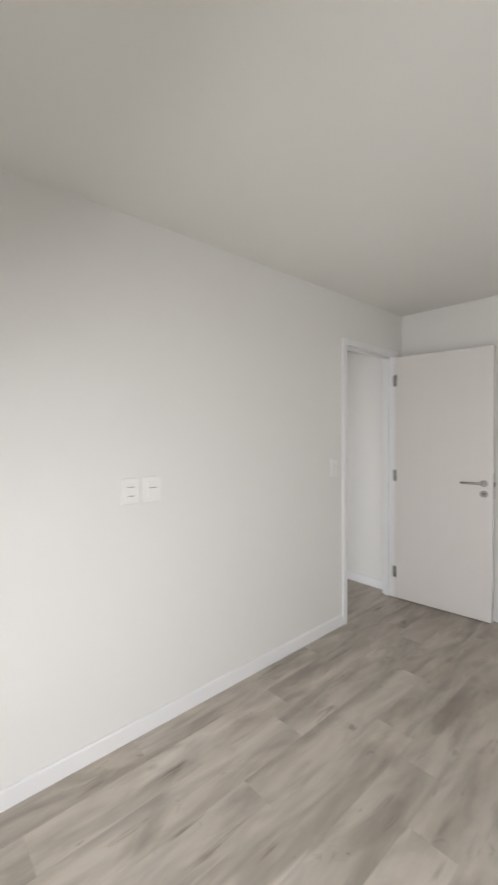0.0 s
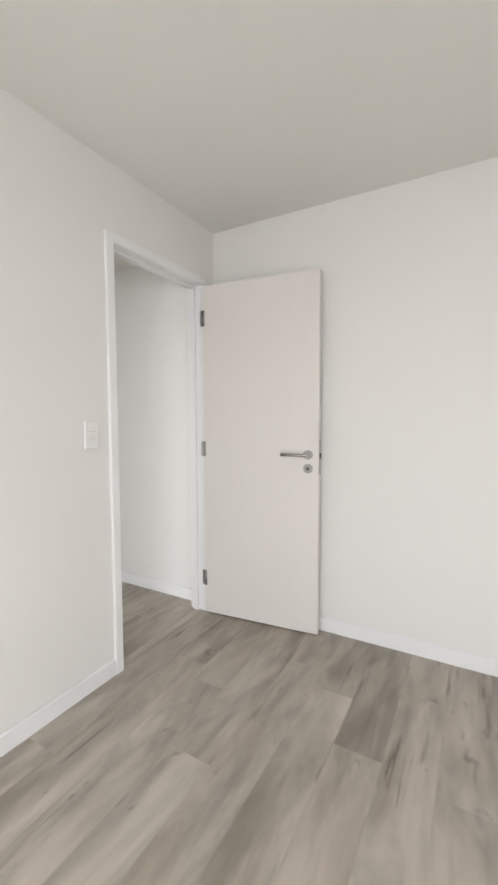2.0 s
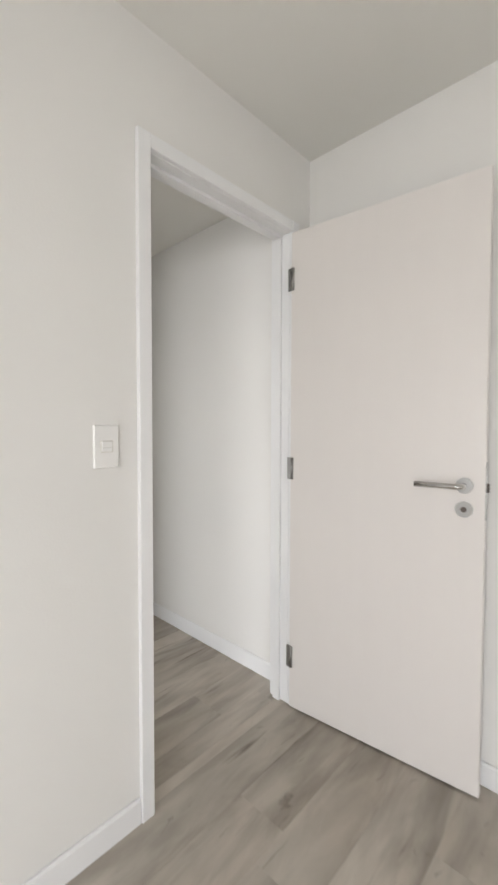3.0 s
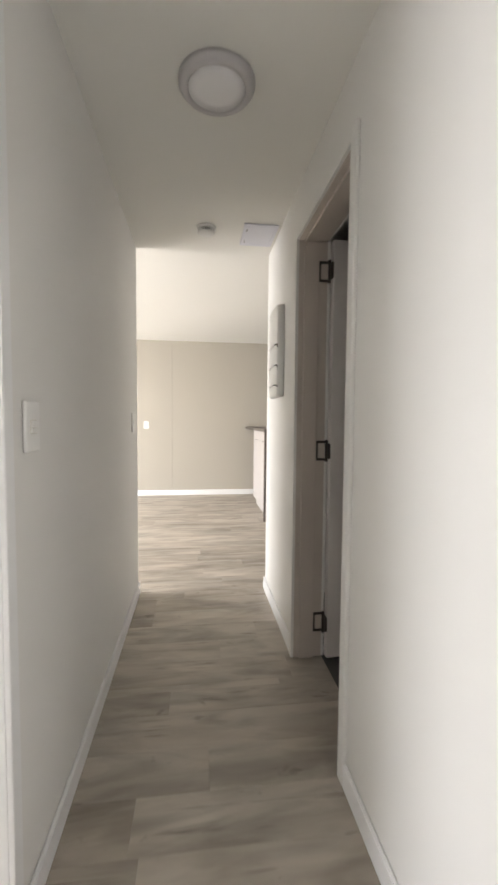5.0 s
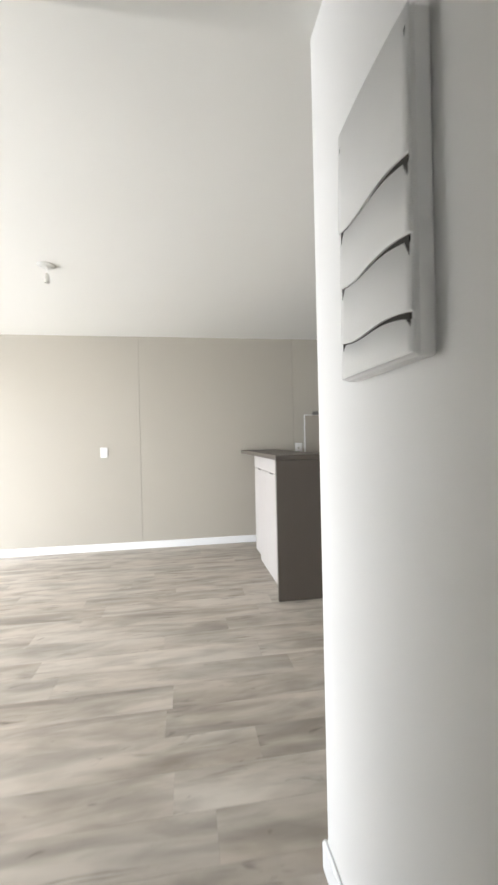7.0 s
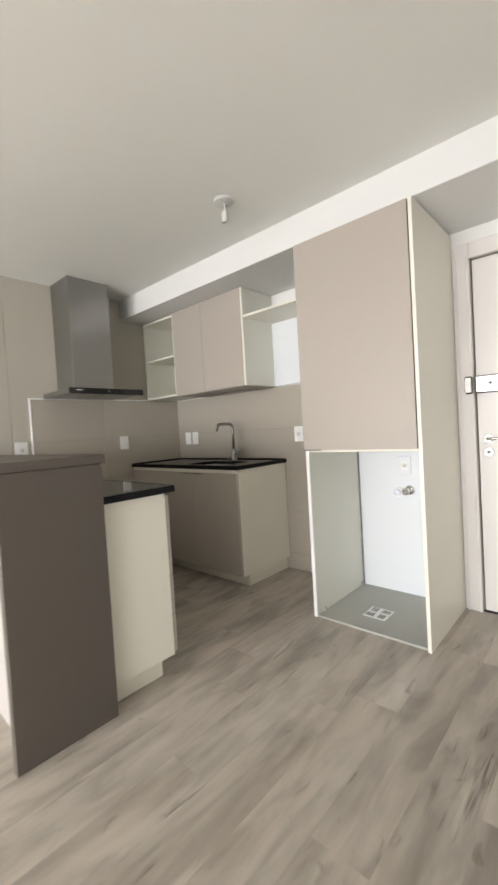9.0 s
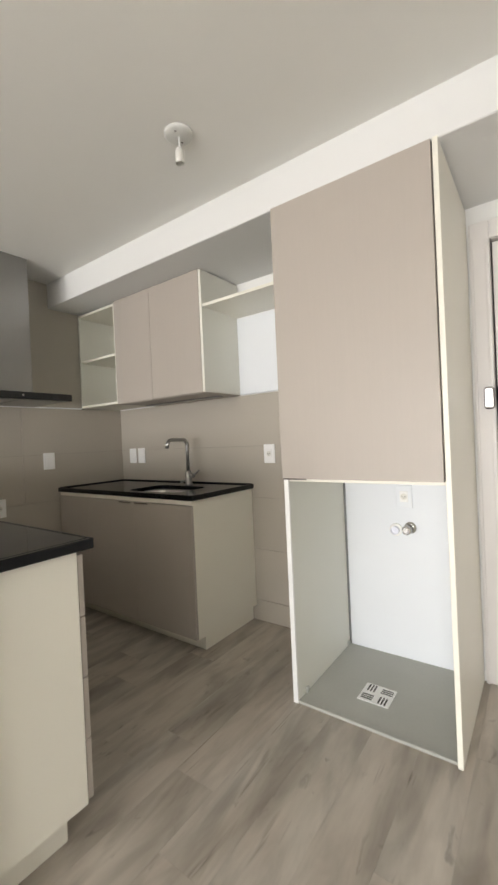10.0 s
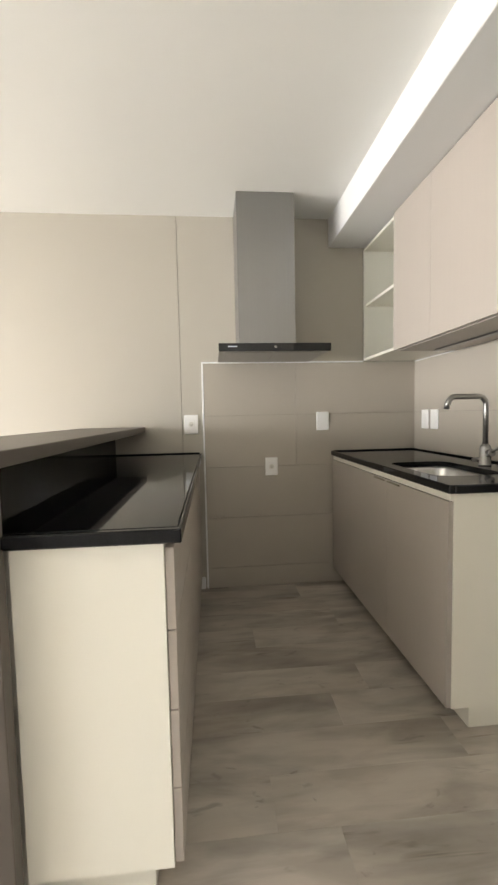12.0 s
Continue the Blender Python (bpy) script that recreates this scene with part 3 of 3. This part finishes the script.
part("gap", boxes((0.615, 0.79, 2.56, 2.81, hz - 0.0025, hz - 0.0005)), M_GAP, ht)
for y in (2.61, 2.755):
    part("hinge", boxes((0.6205, 0.6255, y, y + 0.022, hz - 0.0105, hz - 0.006)), M_DARKMETAL, ht)


def distribution_box():
    """A white box on the wall, its cover made of four strips that overlap in shallow waves."""
    y0, y1, z0, z1, xw = 2.448, 2.728, 1.335, 1.852, 0.82
    d = thing("distribution_box", (xw, (y0 + y1) / 2, z0), "white plastic distribution box with wavy cover strips", "electric box")
    part("back_box", boxes((xw - 0.034, xw + 0.001, y0, y1, z0, z1), bevel=0.006), M_PLASTIC, d)
    part("gap", boxes((xw - 0.0365, xw - 0.033, y0 + 0.012, y1 - 0.012, z0 + 0.03, z1 - 0.03)), M_GAP, d)
    cuts = [z1, 1.64, 1.522, 1.407, z0 + 0.004]
    n = 14

    def wave(u, z, amp):
        return z + amp * (1.3 * (u - 0.5) + 0.5 * math.sin(2 * math.pi * u))

    for k in range(4):
        bm = bmesh.new()
        ta, ba = (0.0 if k == 0 else 0.012), (0.0 if k == 3 else 0.012)
        ring = []
        for i in range(n + 1):
            u = i / n
            y = y0 + 0.004 + u * (y1 - y0 - 0.008)
            out = xw - 0.0365 - 0.004 * math.sin(math.pi * u)
            top, low = wave(u, cuts[k], ta) - (0.002 + 0.009 * (1 - u) ** 2 if k else 0), wave(u, cuts[k + 1], ba)
            ring.append([bm.verts.new((out + 0.001, y, top)), bm.verts.new((out - 0.002, y, low + 0.003)), bm.verts.new((out - 0.001, y, low)), bm.verts.new((xw - 0.034, y, low)), bm.verts.new((xw - 0.034, y, top))])
        for a, b in zip(ring, ring[1:]):
            for i in range(5):
                f = bm.faces.new((a[i], b[i], b[(i + 1) % 5], a[(i + 1) % 5]))
                f.smooth = i == 0
        bm.faces.new(ring[0])
        bm.faces.new(ring[-1][::-1])
        bmesh.ops.recalc_face_normals(bm, faces=bm.faces)
        part("cover_strip", bm, M_PLASTIC, d)


distribution_box()


# ---- kitchen: peninsula and bar ----
BAR = 1.098
bar = thing("breakfast_bar", (1.32, 4.87, 0), "dark brown laminate bar top with a solid end panel", "bar counter")
part("bar_top", boxes((1.112, 1.52, 4.848, YN - 0.002, BAR - 0.036, BAR), bevel=0.002), M_BROWN, bar)
part("end_panel", boxes((1.118, 1.506, 4.856, 4.892, 0, BAR - 0.037), bevel=0.002), M_BROWN, bar)
part("back_panel", boxes((1.30, 1.318, 4.893, YN - 0.003, 0.002, BAR - 0.037), bevel=0.001), M_BROWN, bar)

lc = thing("low_cabinet", (1.22, 5.4, 0), "white living-side cabinet under the bar", "cabinet")
part("carcass", boxes((1.165, 1.299, 4.894, 5.965, 0.11, BAR - 0.038), bevel=0.001), M_PALE, lc)
part("plinth", boxes((1.19, 1.298, 4.894, 5.95, 0, 0.109)), M_PALE, lc)
part("fascia", boxes((1.147, 1.164, 4.896, 5.965, 0.942, BAR - 0.040), bevel=0.001), M_PALE, lc)
for y0, y1 in ((4.896, 5.429), (5.432, 5.965)):
    dd = part("cabinet_door", boxes((1.147, 1.164, y0, y1, 0.112, 0.938), bevel=0.001), M_PALE, lc)
    part("finger_pull", boxes((1.1455, 1.1485, (y0 + y1) / 2 - 0.06, (y0 + y1) / 2 + 0.06, 0.932, 0.9395)), M_GAP, dd)

db = thing("drawer_cabinet", (1.6, 5.78, 0), "cream kitchen base cabinet with taupe drawer fronts", "cabinet")
part("carcass", boxes((1.32, 1.838, 4.925, YN - 0.01, 0.101, 0.885)), M_CREAM, db)
part("end_panel", boxes((1.508, 1.841, 4.903, 4.924, 0.094, 0.885), bevel=0.001), M_CREAM, db, "cream laminate end panel")
part("plinth", boxes((1.34, 1.79, 4.94, YN - 0.01, 0, 0.1), bevel=0.001), M_CREAM, db)
for z0, z1 in ((0.104, 0.2895), (0.2925, 0.4815), (0.4845, 0.6725), (0.6755, 0.868)):
    dr = part("drawer_front", boxes((1.842, 1.863, 4.908, 5.506, z0, z1), bevel=0.0012), M_TAUPE, db)
    part("drawer_edge", boxes((1.8435, 1.8615, 4.9065, 4.9082, z0 + 0.001, z1 - 0.001)), M_TAUPE, dr)
for y0, y1 in ((5.51, 6.08), (6.084, 6.655)):
    part("cabinet_door", boxes((1.842, 1.863, y0, y1, 0.104, 0.864), bevel=0.0012), M_TAUPE, db)

wt = thing("worktop", (1.6, 5.78, 0.88), "polished black granite worktop of the peninsula", "worktop")
part("slab", boxes((1.3185, 1.874, 4.893, YN - 0.011, 0.887, 0.918), bevel=0.004), M_GRANITE, wt)
part("front_lip", boxes((1.5075, 1.882, 4.873, 4.8928, 0.886, 0.918), bevel=0.004), M_GRANITE, wt)
part("side_lip", boxes((1.8745, 1.8835, 4.8735, YN - 0.011, 0.8855, 0.919), bevel=0.003), M_GRANITE, wt)

part("upstand", boxes((1.3187, 1.331, 4.8935, YN - 0.012, 0.9182, BAR - 0.0375), bevel=0.001), M_GRANITE, wt)
part("upstand", boxes((1.3315, 1.868, YN - 0.027, YN - 0.012, 0.9182, 0.925), bevel=0.002), M_GRANITE, wt)

# ---- kitchen: sink run ----
sb = thing("sink_cabinet", (3.05, 5.98, 0), "sink base cabinet with taupe doors and cream end panel", "cabinet")
part("end_panel", boxes((2.777, XT - 0.002, 5.306, 5.324, 0.1, 0.8785), bevel=0.001), M_CREAM, sb, "cream laminate end panel")
part("carcass", boxes((2.777, XT - 0.002, 5.325, 6.66, 0.101, 0.70)), M_CREAM, sb)
part("top_rail", boxes((2.764, 2.782, 5.307, 6.66, 0.852, 0.8785), bevel=0.001), M_CREAM, sb, "cream rail above the doors")
part("plinth", boxes((2.862, XT - 0.002, 5.336, 6.66, 0, 0.1), bevel=0.001), M_CREAM, sb)
for y0, y1 in ((5.308, 5.8071), (5.8079, 6.3011), (6.3019, 6.66)):
    dd = part("cabinet_door", boxes((2.758, 2.776, y0, y1, 0.104, 0.849), bevel=0.0005), M_TAUPE, sb)
    if y1 < 6.5:
        c = y0 + 0.42 if y0 < 5.5 else y0 + 0.075
        part("pull_tab", boxes((2.75, 2.759, c - 0.06, c + 0.06, 0.838, 0.8475), bevel=0.002), M_CHROME, dd, "thin steel edge pull")

st = thing("sink_worktop", (3.05, 5.98, 0.88), "polished black granite worktop with an undermounted sink cutout", "worktop")


def rounded(cx, cy, hx, hy, r, n=6):
    pts = []
    for sx, sy, a0 in ((1, 1, 0), (-1, 1, 90), (-1, -1, 180), (1, -1, 270)):
        for k in range(n + 1):
            a = radians(a0 + 90 * k / n)
            pts.append((cx + sx * (hx - r) + r * math.cos(a), cy + sy * (hy - r) + r * math.sin(a)))
    return pts


SINK = (2.985, 5.74, 0.150, 0.235, 0.07)


def slab_with_hole(x0, x1, y0, y1, z0, z1, hole):
    bm = bmesh.new()
    loops = [[(x0, y0), (x1, y0), (x1, y1), (x0, y1)], hole]
    edges = []
    for lp in loops:
        vs = [bm.verts.new((x, y, z1)) for x, y in lp]
        edges += [bm.edges.new((vs[i], vs[(i + 1) % len(vs)])) for i in range(len(vs))]
    bmesh.ops.triangle_fill(bm, use_beauty=True, edges=edges)
    r = bmesh.ops.extrude_face_region(bm, geom=list(bm.faces))
    bmesh.ops.translate(bm, verts=[v for v in r["geom"] if isinstance(v, bmesh.types.BMVert)], vec=(0, 0, z0 - z1))
    bmesh.ops.recalc_face_normals(bm, faces=bm.faces)
    return bm


part("slab", slab_with_hole(2.757, XT - 0.001, 5.293, YT - 0.001, 0.8795, 0.905, rounded(*SINK)), M_GRANITE, st)
part("front_lip", boxes((2.749, 2.768, 5.287, YT - 0.002, 0.879, 0.910), bevel=0.004), M_GRANITE, st)
part("end_lip", boxes((2.7685, XT - 0.001, 5.286, 5.303, 0.879, 0.910), bevel=0.004), M_GRANITE, st)
part("back_lip", boxes((XT - 0.018, XT - 0.0015, 5.3035, YT - 0.002, 0.9045, 0.913), bevel=0.002), M_GRANITE, st)
part("back_lip", boxes((2.7685, XT - 0.019, YT - 0.018, YT - 0.0015, 0.9045, 0.913), bevel=0.002), M_GRANITE, st)

sk = thing("kitchen_sink", (2.985, 5.74, 0.72), "brushed stainless steel bowl sink set under the worktop", "sink")
bm = bmesh.new()
_rings = []
for grow, z in ((0.012, 0.8792), (0.004, 0.8782), (0.0, 0.864), (-0.006, 0.78), (-0.02, 0.74), (-0.05, 0.727), (-0.12, 0.722)):
    cx, cy, hx, hy, r = SINK
    _rings.append([bm.verts.new((x, y, z)) for x, y in rounded(cx, cy, hx + grow, hy + grow, max(0.02, r + grow))])
for a, b in zip(_rings, _rings[1:]):
    for k in range(len(a)):
        f = bm.faces.new((a[k], a[(k + 1) % len(a)], b[(k + 1) % len(a)], b[k]))
        f.smooth = True
bm.faces.new(_rings[-1])
bmesh.ops.recalc_face_normals(bm, faces=bm.faces)
part("bowl", bm, mat("satin_stainless_steel", (0.66, 0.655, 0.64), 0.3, 1.0, vary=0.02, scale=4, grain=0.03, grain_scale=60), sk)
part("drain", lathe([(0.035, 0), (0.035, 0.004), (0.028, 0.003)], (2.985, 5.74, 0.7225), "z", 24), M_CHROME, sk)

tp = thing("kitchen_tap", (3.213, 5.765, 0.906), "brushed steel kitchen mixer tap with squared swan neck", "tap")
tx, ty = 3.213, 5.765
part("base", lathe([(0.027, 0), (0.027, 0.006), (0.024, 0.009), (0.024, 0.085), (0.02, 0.092), (0.0135, 0.1)], (tx, ty, 0.9055), "z", 24), M_STEEL, tp)
neck = [(tx, ty, 1.0), (tx, ty, 1.165)]
for k in range(7):
    a = radians(15 * k)
    neck.append((tx - 0.04 * (1 - math.cos(a)), ty, 1.185 + 0.04 * math.sin(a)))
for k in range(7):
    a = radians(90 - 12 * k)
    neck.append((tx - 0.15 - 0.035 * math.cos(a), ty, 1.19 + 0.035 * math.sin(a)))
neck.append((tx - 0.192, ty, 1.17))
part("neck", tube(neck, 0.0125, 16), M_STEEL, tp)
lv = part("lever", tube([(tx, ty - 0.02, 0.965), (tx, ty - 0.048, 0.968)], 0.016, 16), M_STEEL, tp)
part("lever_arm", tube([(tx, ty - 0.045, 0.97), (tx + 0.01, ty - 0.07, 0.99), (tx + 0.016, ty - 0.09, 1.005)], 0.006, 10), M_STEEL, lv)
lv2 = part("spout_joint", tube([(tx, ty + 0.018, 0.935), (tx - 0.02, ty + 0.06, 0.925)], 0.009, 12), M_STEEL, tp)

# ---- kitchen: wall units ----
uc = thing("wall_cabinet", (3.15, 5.78, 1.505), "taupe two-door wall cabinet with pale side panel", "cabinet")
part("carcass", boxes((2.99, XE - 0.012, 5.372, 6.196, 1.512, 2.242)), M_SHELF, uc)
part("side_panel", boxes((2.971, XE - 0.012, 5.352, 5.371, 1.505, 2.238), bevel=0.001), M_SHELF, uc)
part("bottom_panel", boxes((2.998, XE - 0.013, 5.3715, 6.196, 1.5, 1.5115)), M_TAUPE, uc)
for y0, y1 in ((5.373, 5.8198), (5.8212, 6.20)):
    part("cabinet_door", boxes((2.97, 2.989, y0, y1, 1.503, 2.242), bevel=0.0012), M_TAUPE, uc)
part("light_strip", boxes((3.18, 3.215, 5.42, 6.15, 1.492, 1.4995), bevel=0.002), M_STEEL, uc)

os_ = thing("open_shelf_unit", (3.15, 6.44, 1.505), "pale open wall shelf beside the hood", "shelf")
part("side_panel", boxes((2.978, XE - 0.012, 6.203, 6.219, 1.507, 2.234), bevel=0.001), M_SHELF, os_)
part("side_panel", boxes((2.978, XE - 0.012, 6.656, YT - 0.001, 1.507, 2.234), bevel=0.001), M_SHELF, os_)
part("back_panel", boxes((XE - 0.03, XE - 0.013, 6.2195, 6.6555, 1.525, 2.216)), M_SHELF, os_)
for nm, z in (("bottom_board", 1.507), ("shelf_board", 1.862), ("top_board", 2.217)):
    part(nm, boxes((2.978 if nm != "shelf_board" else 2.99, XE - 0.0305 if nm == "shelf_board" else XE - 0.0125, 6.2195, 6.6555, z, z + 0.0175), bevel=0.001), M_CREAM, os_)

ns = thing("niche_shelf", (3.15, 5.02, 1.505), "open shelf niche with white back panel beside wall cabinet", "shelf")
part("back_panel", boxes((XE - 0.03, XE - 0.011, 4.681, 5.351, 1.505, 2.012), bevel=0.001), M_WHITE_COOL_LIT, ns)
part("shelf_board", boxes((2.978, XE - 0.011, 4.681, 5.351, 2.013, 2.031), bevel=0.001), M_CREAM, ns)

# ---- tall cabinet with the washing machine niche ----
tc = thing("tall_cabinet", (3.03, 4.33, 0), "tall cabinet with taupe door over an empty appliance niche", "cabinet")
part("side_panel", boxes((2.713, XE - 0.002, 3.988, 4.007, 0, 2.235), bevel=0.0015), M_CREAM, tc, "cream laminate side panel")
part("side_panel", boxes((2.737, XE - 0.002, 4.660, 4.679, 0, 2.235), bevel=0.0015), M_SHELF, tc)
# Its bluish tint stands for window light falling into the niche.
part("back_panel", boxes((XE - 0.0015, XE + 0.012, 4.0072, 4.6598, 0.001, 1.004)), M_WHITE_COOL_LIT, tc, "white board at the back of the niche, tinted with cool daylight")
# A thin dark grey line up the niche's back corner.
part("corner_seal", boxes((XE - 0.0085, XE - 0.002, 4.650, 4.6598, 0.012, 1.004)), M_STONE, tc, "thin dark grey strip in the niche corner")
part("side_edge", boxes((2.727, 2.7368, 4.660, 4.682, 0, 1.017)), M_PLASTIC, tc, "white edge band")
part("bottom_board", boxes((2.738, XE - 0.002, 4.0075, 4.6595, 1.006, 1.019), bevel=0.001), M_CREAM, tc)
part("top_board", boxes((2.737, XE - 0.002, 4.0075, 4.6595, 2.215, 2.235), bevel=0.001), M_SHELF, tc)
tdoor = part("cabinet_door", boxes((2.712, 2.736, 4.0125, 4.683, 1.0205, 2.234), bevel=0.0012), M_TAUPE, tc)
part("edge_pull", boxes((2.706, 2.7135, 4.56, 4.672, 1.0175, 1.0225)), M_DARKMETAL, tdoor, "thin dark edge pull")
part("edge_gap", boxes((2.73, 2.737, 4.0072, 4.0123, 1.022, 2.233)), M_GAP, tc)

tr = thing("niche_floor", (3.03, 4.33, 0), "bare grey cement tray with a pale threshold strip", "tray")
part("tray", boxes((2.748, XE - 0.003, 4.0075, 4.6595, 0.0002, 0.009), bevel=0.001), M_TRAY, tr)
part("threshold", boxes((2.728, 2.747, 4.0075, 4.6595, 0.0002, 0.013), bevel=0.002), mat("pale_threshold", (0.42, 0.42, 0.38), 0.5), tr)
for x, y in ((2.80, 4.648), (3.30, 4.648)):
    part("levelling_foot", boxes((x, x + 0.02, y, y + 0.0115, 0.009, 0.035), bevel=0.002), M_TRAY, tr)

dn = thing("floor_drain", (2.955, 4.375, 0.009), "square white slotted floor drain", "drain")
part("grate", boxes((2.885, 3.025, 4.305, 4.445, 0.0092, 0.0125), bevel=0.002), M_PLASTIC, dn)
for ox, oy, horiz in ((-0.035, 0.035, 0), (0.035, -0.035, 0), (0.035, 0.035, 1), (-0.035, -0.035, 1)):
    for k in (-1, 0, 1):
        cx, cy = 2.955 + ox, 4.375 + oy
        b = (cx - 0.026, cx + 0.026, cy + k * 0.014 - 0.0035, cy + k * 0.014 + 0.0035) if horiz else (cx + k * 0.014 - 0.0035, cx + k * 0.014 + 0.0035, cy - 0.026, cy + 0.026)
        part("slot", boxes((*b, 0.012, 0.0131)), M_GAP, dn)

wv = thing("water_valve", (XE, 4.30, 0.70), "chrome washing machine valve on a round plate", "valve")
part("escutcheon", lathe([(0.031, 0), (0.03, 0.004), (0.018, 0.009)], (XE - 0.001, 4.30, 0.705), "x", 28, -1), M_CHROME, wv)
part("stem", lathe([(0.011, 0), (0.011, 0.045), (0.014, 0.047), (0.014, 0.062)], (XE - 0.004, 4.30, 0.705), "x", 18, -1), M_CHROME, wv)
part("knob", lathe([(0.021, 0.05), (0.024, 0.056), (0.024, 0.075), (0.018, 0.08)], (XE - 0.004, 4.30, 0.705), "x", 12, -1), M_CHROME, wv)
wp = thing("waste_outlet", (XE, 4.365, 0.69), "grey plastic waste outlet on the niche wall", "outlet")
part("cap", lathe([(0.034, 0), (0.033, 0.014), (0.026, 0.016)], (XE - 0.001, 4.372, 0.69), "x", 28, -1), M_PLASTIC, wp)
part("pipe", lathe([(0.022, 0.01), (0.021, 0.04), (0.018, 0.04), (0.018, 0.02)], (XE - 0.001, 4.372, 0.69), "x", 28, -1), M_HATCH, wp)

# ---- hood ----
hd = thing("cooker_hood", (2.305, 6.4, 1.505), "stainless steel chimney hood with black glass front strip", "cooker hood")
part("canopy", boxes((2.003, 2.61, 6.2, YT - 0.001, 1.507, 1.543), bevel=0.002), M_STEEL, hd)
part("control_strip", boxes((2.0, 2.613, 6.187, 6.1995, 1.503, 1.546), bevel=0.002), M_BLACK, hd, "black glass control strip")
part("brand_plate", boxes((2.05, 2.10, 6.1855, 6.188, 1.525, 1.531)), M_HATCH, hd)
part("knob", lathe([(0.007, 0), (0.006, 0.004)], (2.307, 6.1872, 1.526), "y", 16, -1), M_STEEL, hd)
for x0, x1 in ((2.04, 2.30), (2.313, 2.573)):
    ft = part("filter", boxes((x0, x1, 6.24, 6.62, 1.5035, 1.508), bevel=0.001), M_STEEL, hd)
part("chimney", boxes((2.122, 2.455, 6.372, YT - 0.001, 1.5435, H_LIV - 0.001), bevel=0.0006), M_STEEL, hd)

# ---- wall panels, tiles and floor planks ----
_xs = [XL, -3.67, -1.86, -0.05, 1.76, XE]
for a, b in zip(_xs, _xs[1:]):
    part("wall_panel", boxes((a + 0.0015, b - 0.0015, YN, YN + 0.0195, 0, H_LIV + 0.05), bevel=0.001), M_GREIGE, wall_north)

splash = structure("backsplash", boxes((1.905, XE - 0.001, YN - 0.003, YN - 0.0005, 0.001, 1.499), (XE - 0.003, XE - 0.0005, 4.681, YN - 0.003, 0.001, 1.499)),
                   M_GROUT, "taupe porcelain tiles on the kitchen walls", "backsplash")
TZ = [0.001, 0.139, 0.479, 0.82, 1.16, 1.5]
g = 0.0012
for z0, z1 in zip(TZ, TZ[1:]):
    xs = [1.905, 2.512, XE - 0.004] if z0 > 0.7 else [1.905, XE - 0.004]
    for a, b in zip(xs, xs[1:]):
        part("tile", boxes((a + g, b - g, YT, YN - 0.0025, z0 + g, z1 - g), bevel=0.0008), M_TILE, splash)
    ys = [YT - 0.001, 4.682]
    for a, b in zip(ys, ys[1:]):
        part("tile", boxes((XT, XE - 0.0025, b + g, a - g, z0 + g, z1 - g), bevel=0.0008), M_TILE, splash)
part("edge_trim", boxes((1.893, 1.9045, YT - 0.002, YN, 0.001, 1.511), bevel=0.001), M_TRIM, splash, "white tile edge trim")
part("edge_trim", boxes((1.9045, 2.976, YT - 0.002, YN, 1.5005, 1.511), bevel=0.001), M_TRIM, splash, "white tile edge trim")

rng = random.Random(7)
PL, PW = 1.22, 0.18


def lay(x0, x1, y0, y1, first, offsets, dark={}):
    """Rows of planks along x from y0 to y1; the joints between rows lie at first + k * PW; offsets: a joint's x for some rows; dark: how dark the board of that row and start is."""
    k = math.floor((y0 - first) / PW)
    while first + k * PW < y1 - 0.002:
        ya, yb = max(y0, first + k * PW), min(y1, first + (k + 1) * PW)
        if yb - ya > 0.004:
            j = offsets.get(k, rng.uniform(0, PL))
            x = j - math.ceil((j - x0) / PL) * PL
            while x < x1 - 0.004:
                a, b = max(x, x0), min(x + PL, x1)
                if b - a > 0.004:
                    cx, cy = (a + b) / 2, (ya + yb) / 2
                    key = (round(b - a, 3), round(yb - ya, 3))
                    if key not in PLANKS:
                        w, h, e = key[0] / 2 - 0.0001, key[1] / 2 - 0.0001, 0.0004
                        bm = bmesh.new()
                        low = [bm.verts.new((sx * w, sy * h, -0.012)) for sx, sy in ((-1, -1), (1, -1), (1, 1), (-1, 1))]
                        mid = [bm.verts.new((sx * w, sy * h, -0.0004)) for sx, sy in ((-1, -1), (1, -1), (1, 1), (-1, 1))]
                        hi = [bm.verts.new((sx * (w - e), sy * (h - e), 0)) for sx, sy in ((-1, -1), (1, -1), (1, 1), (-1, 1))]
                        for p, q in ((low, mid), (mid, hi)):
                            for i in range(4):
                                bm.faces.new((p[i], p[(i + 1) % 4], q[(i + 1) % 4], q[i]))
                        bm.faces.new(hi)
                        PLANKS[key] = mesh_of("plank", bm, M_PLANK)
                    ob = new("plank", PLANKS[key])
                    ob.location = (cx, cy, 0)
                    ob.parent = floor
                    shade = dark.get((k, round(x, 2)), 1.0)
                    ob.color = (shade, shade * 0.995, shade * 0.99, 1)
                x += PL
        k += 1


PLANKS = {}
lay(XF, 0.89, -2.91, 0.08, -1.045, {-1: 0.1, 0: -0.84, -4: 0.11, -5: 0.16}, {(-1, 0.1): 0.84, (0, -2.06): 0.9, (-4, -1.11): 0.76, (-4, 0.11): 0.92, (-5, -1.06): 0.74, (-5, 0.16): 0.84})
lay(XF, 0.965, 0.08, 1.94, 0.0, {})
lay(XL, 0.965, 1.94, YS, 0.0, {})
lay(XL, XE, YS, YN + 0.01, 0.0, {20: 1.56, 22: 0.994, 26: 0.947})
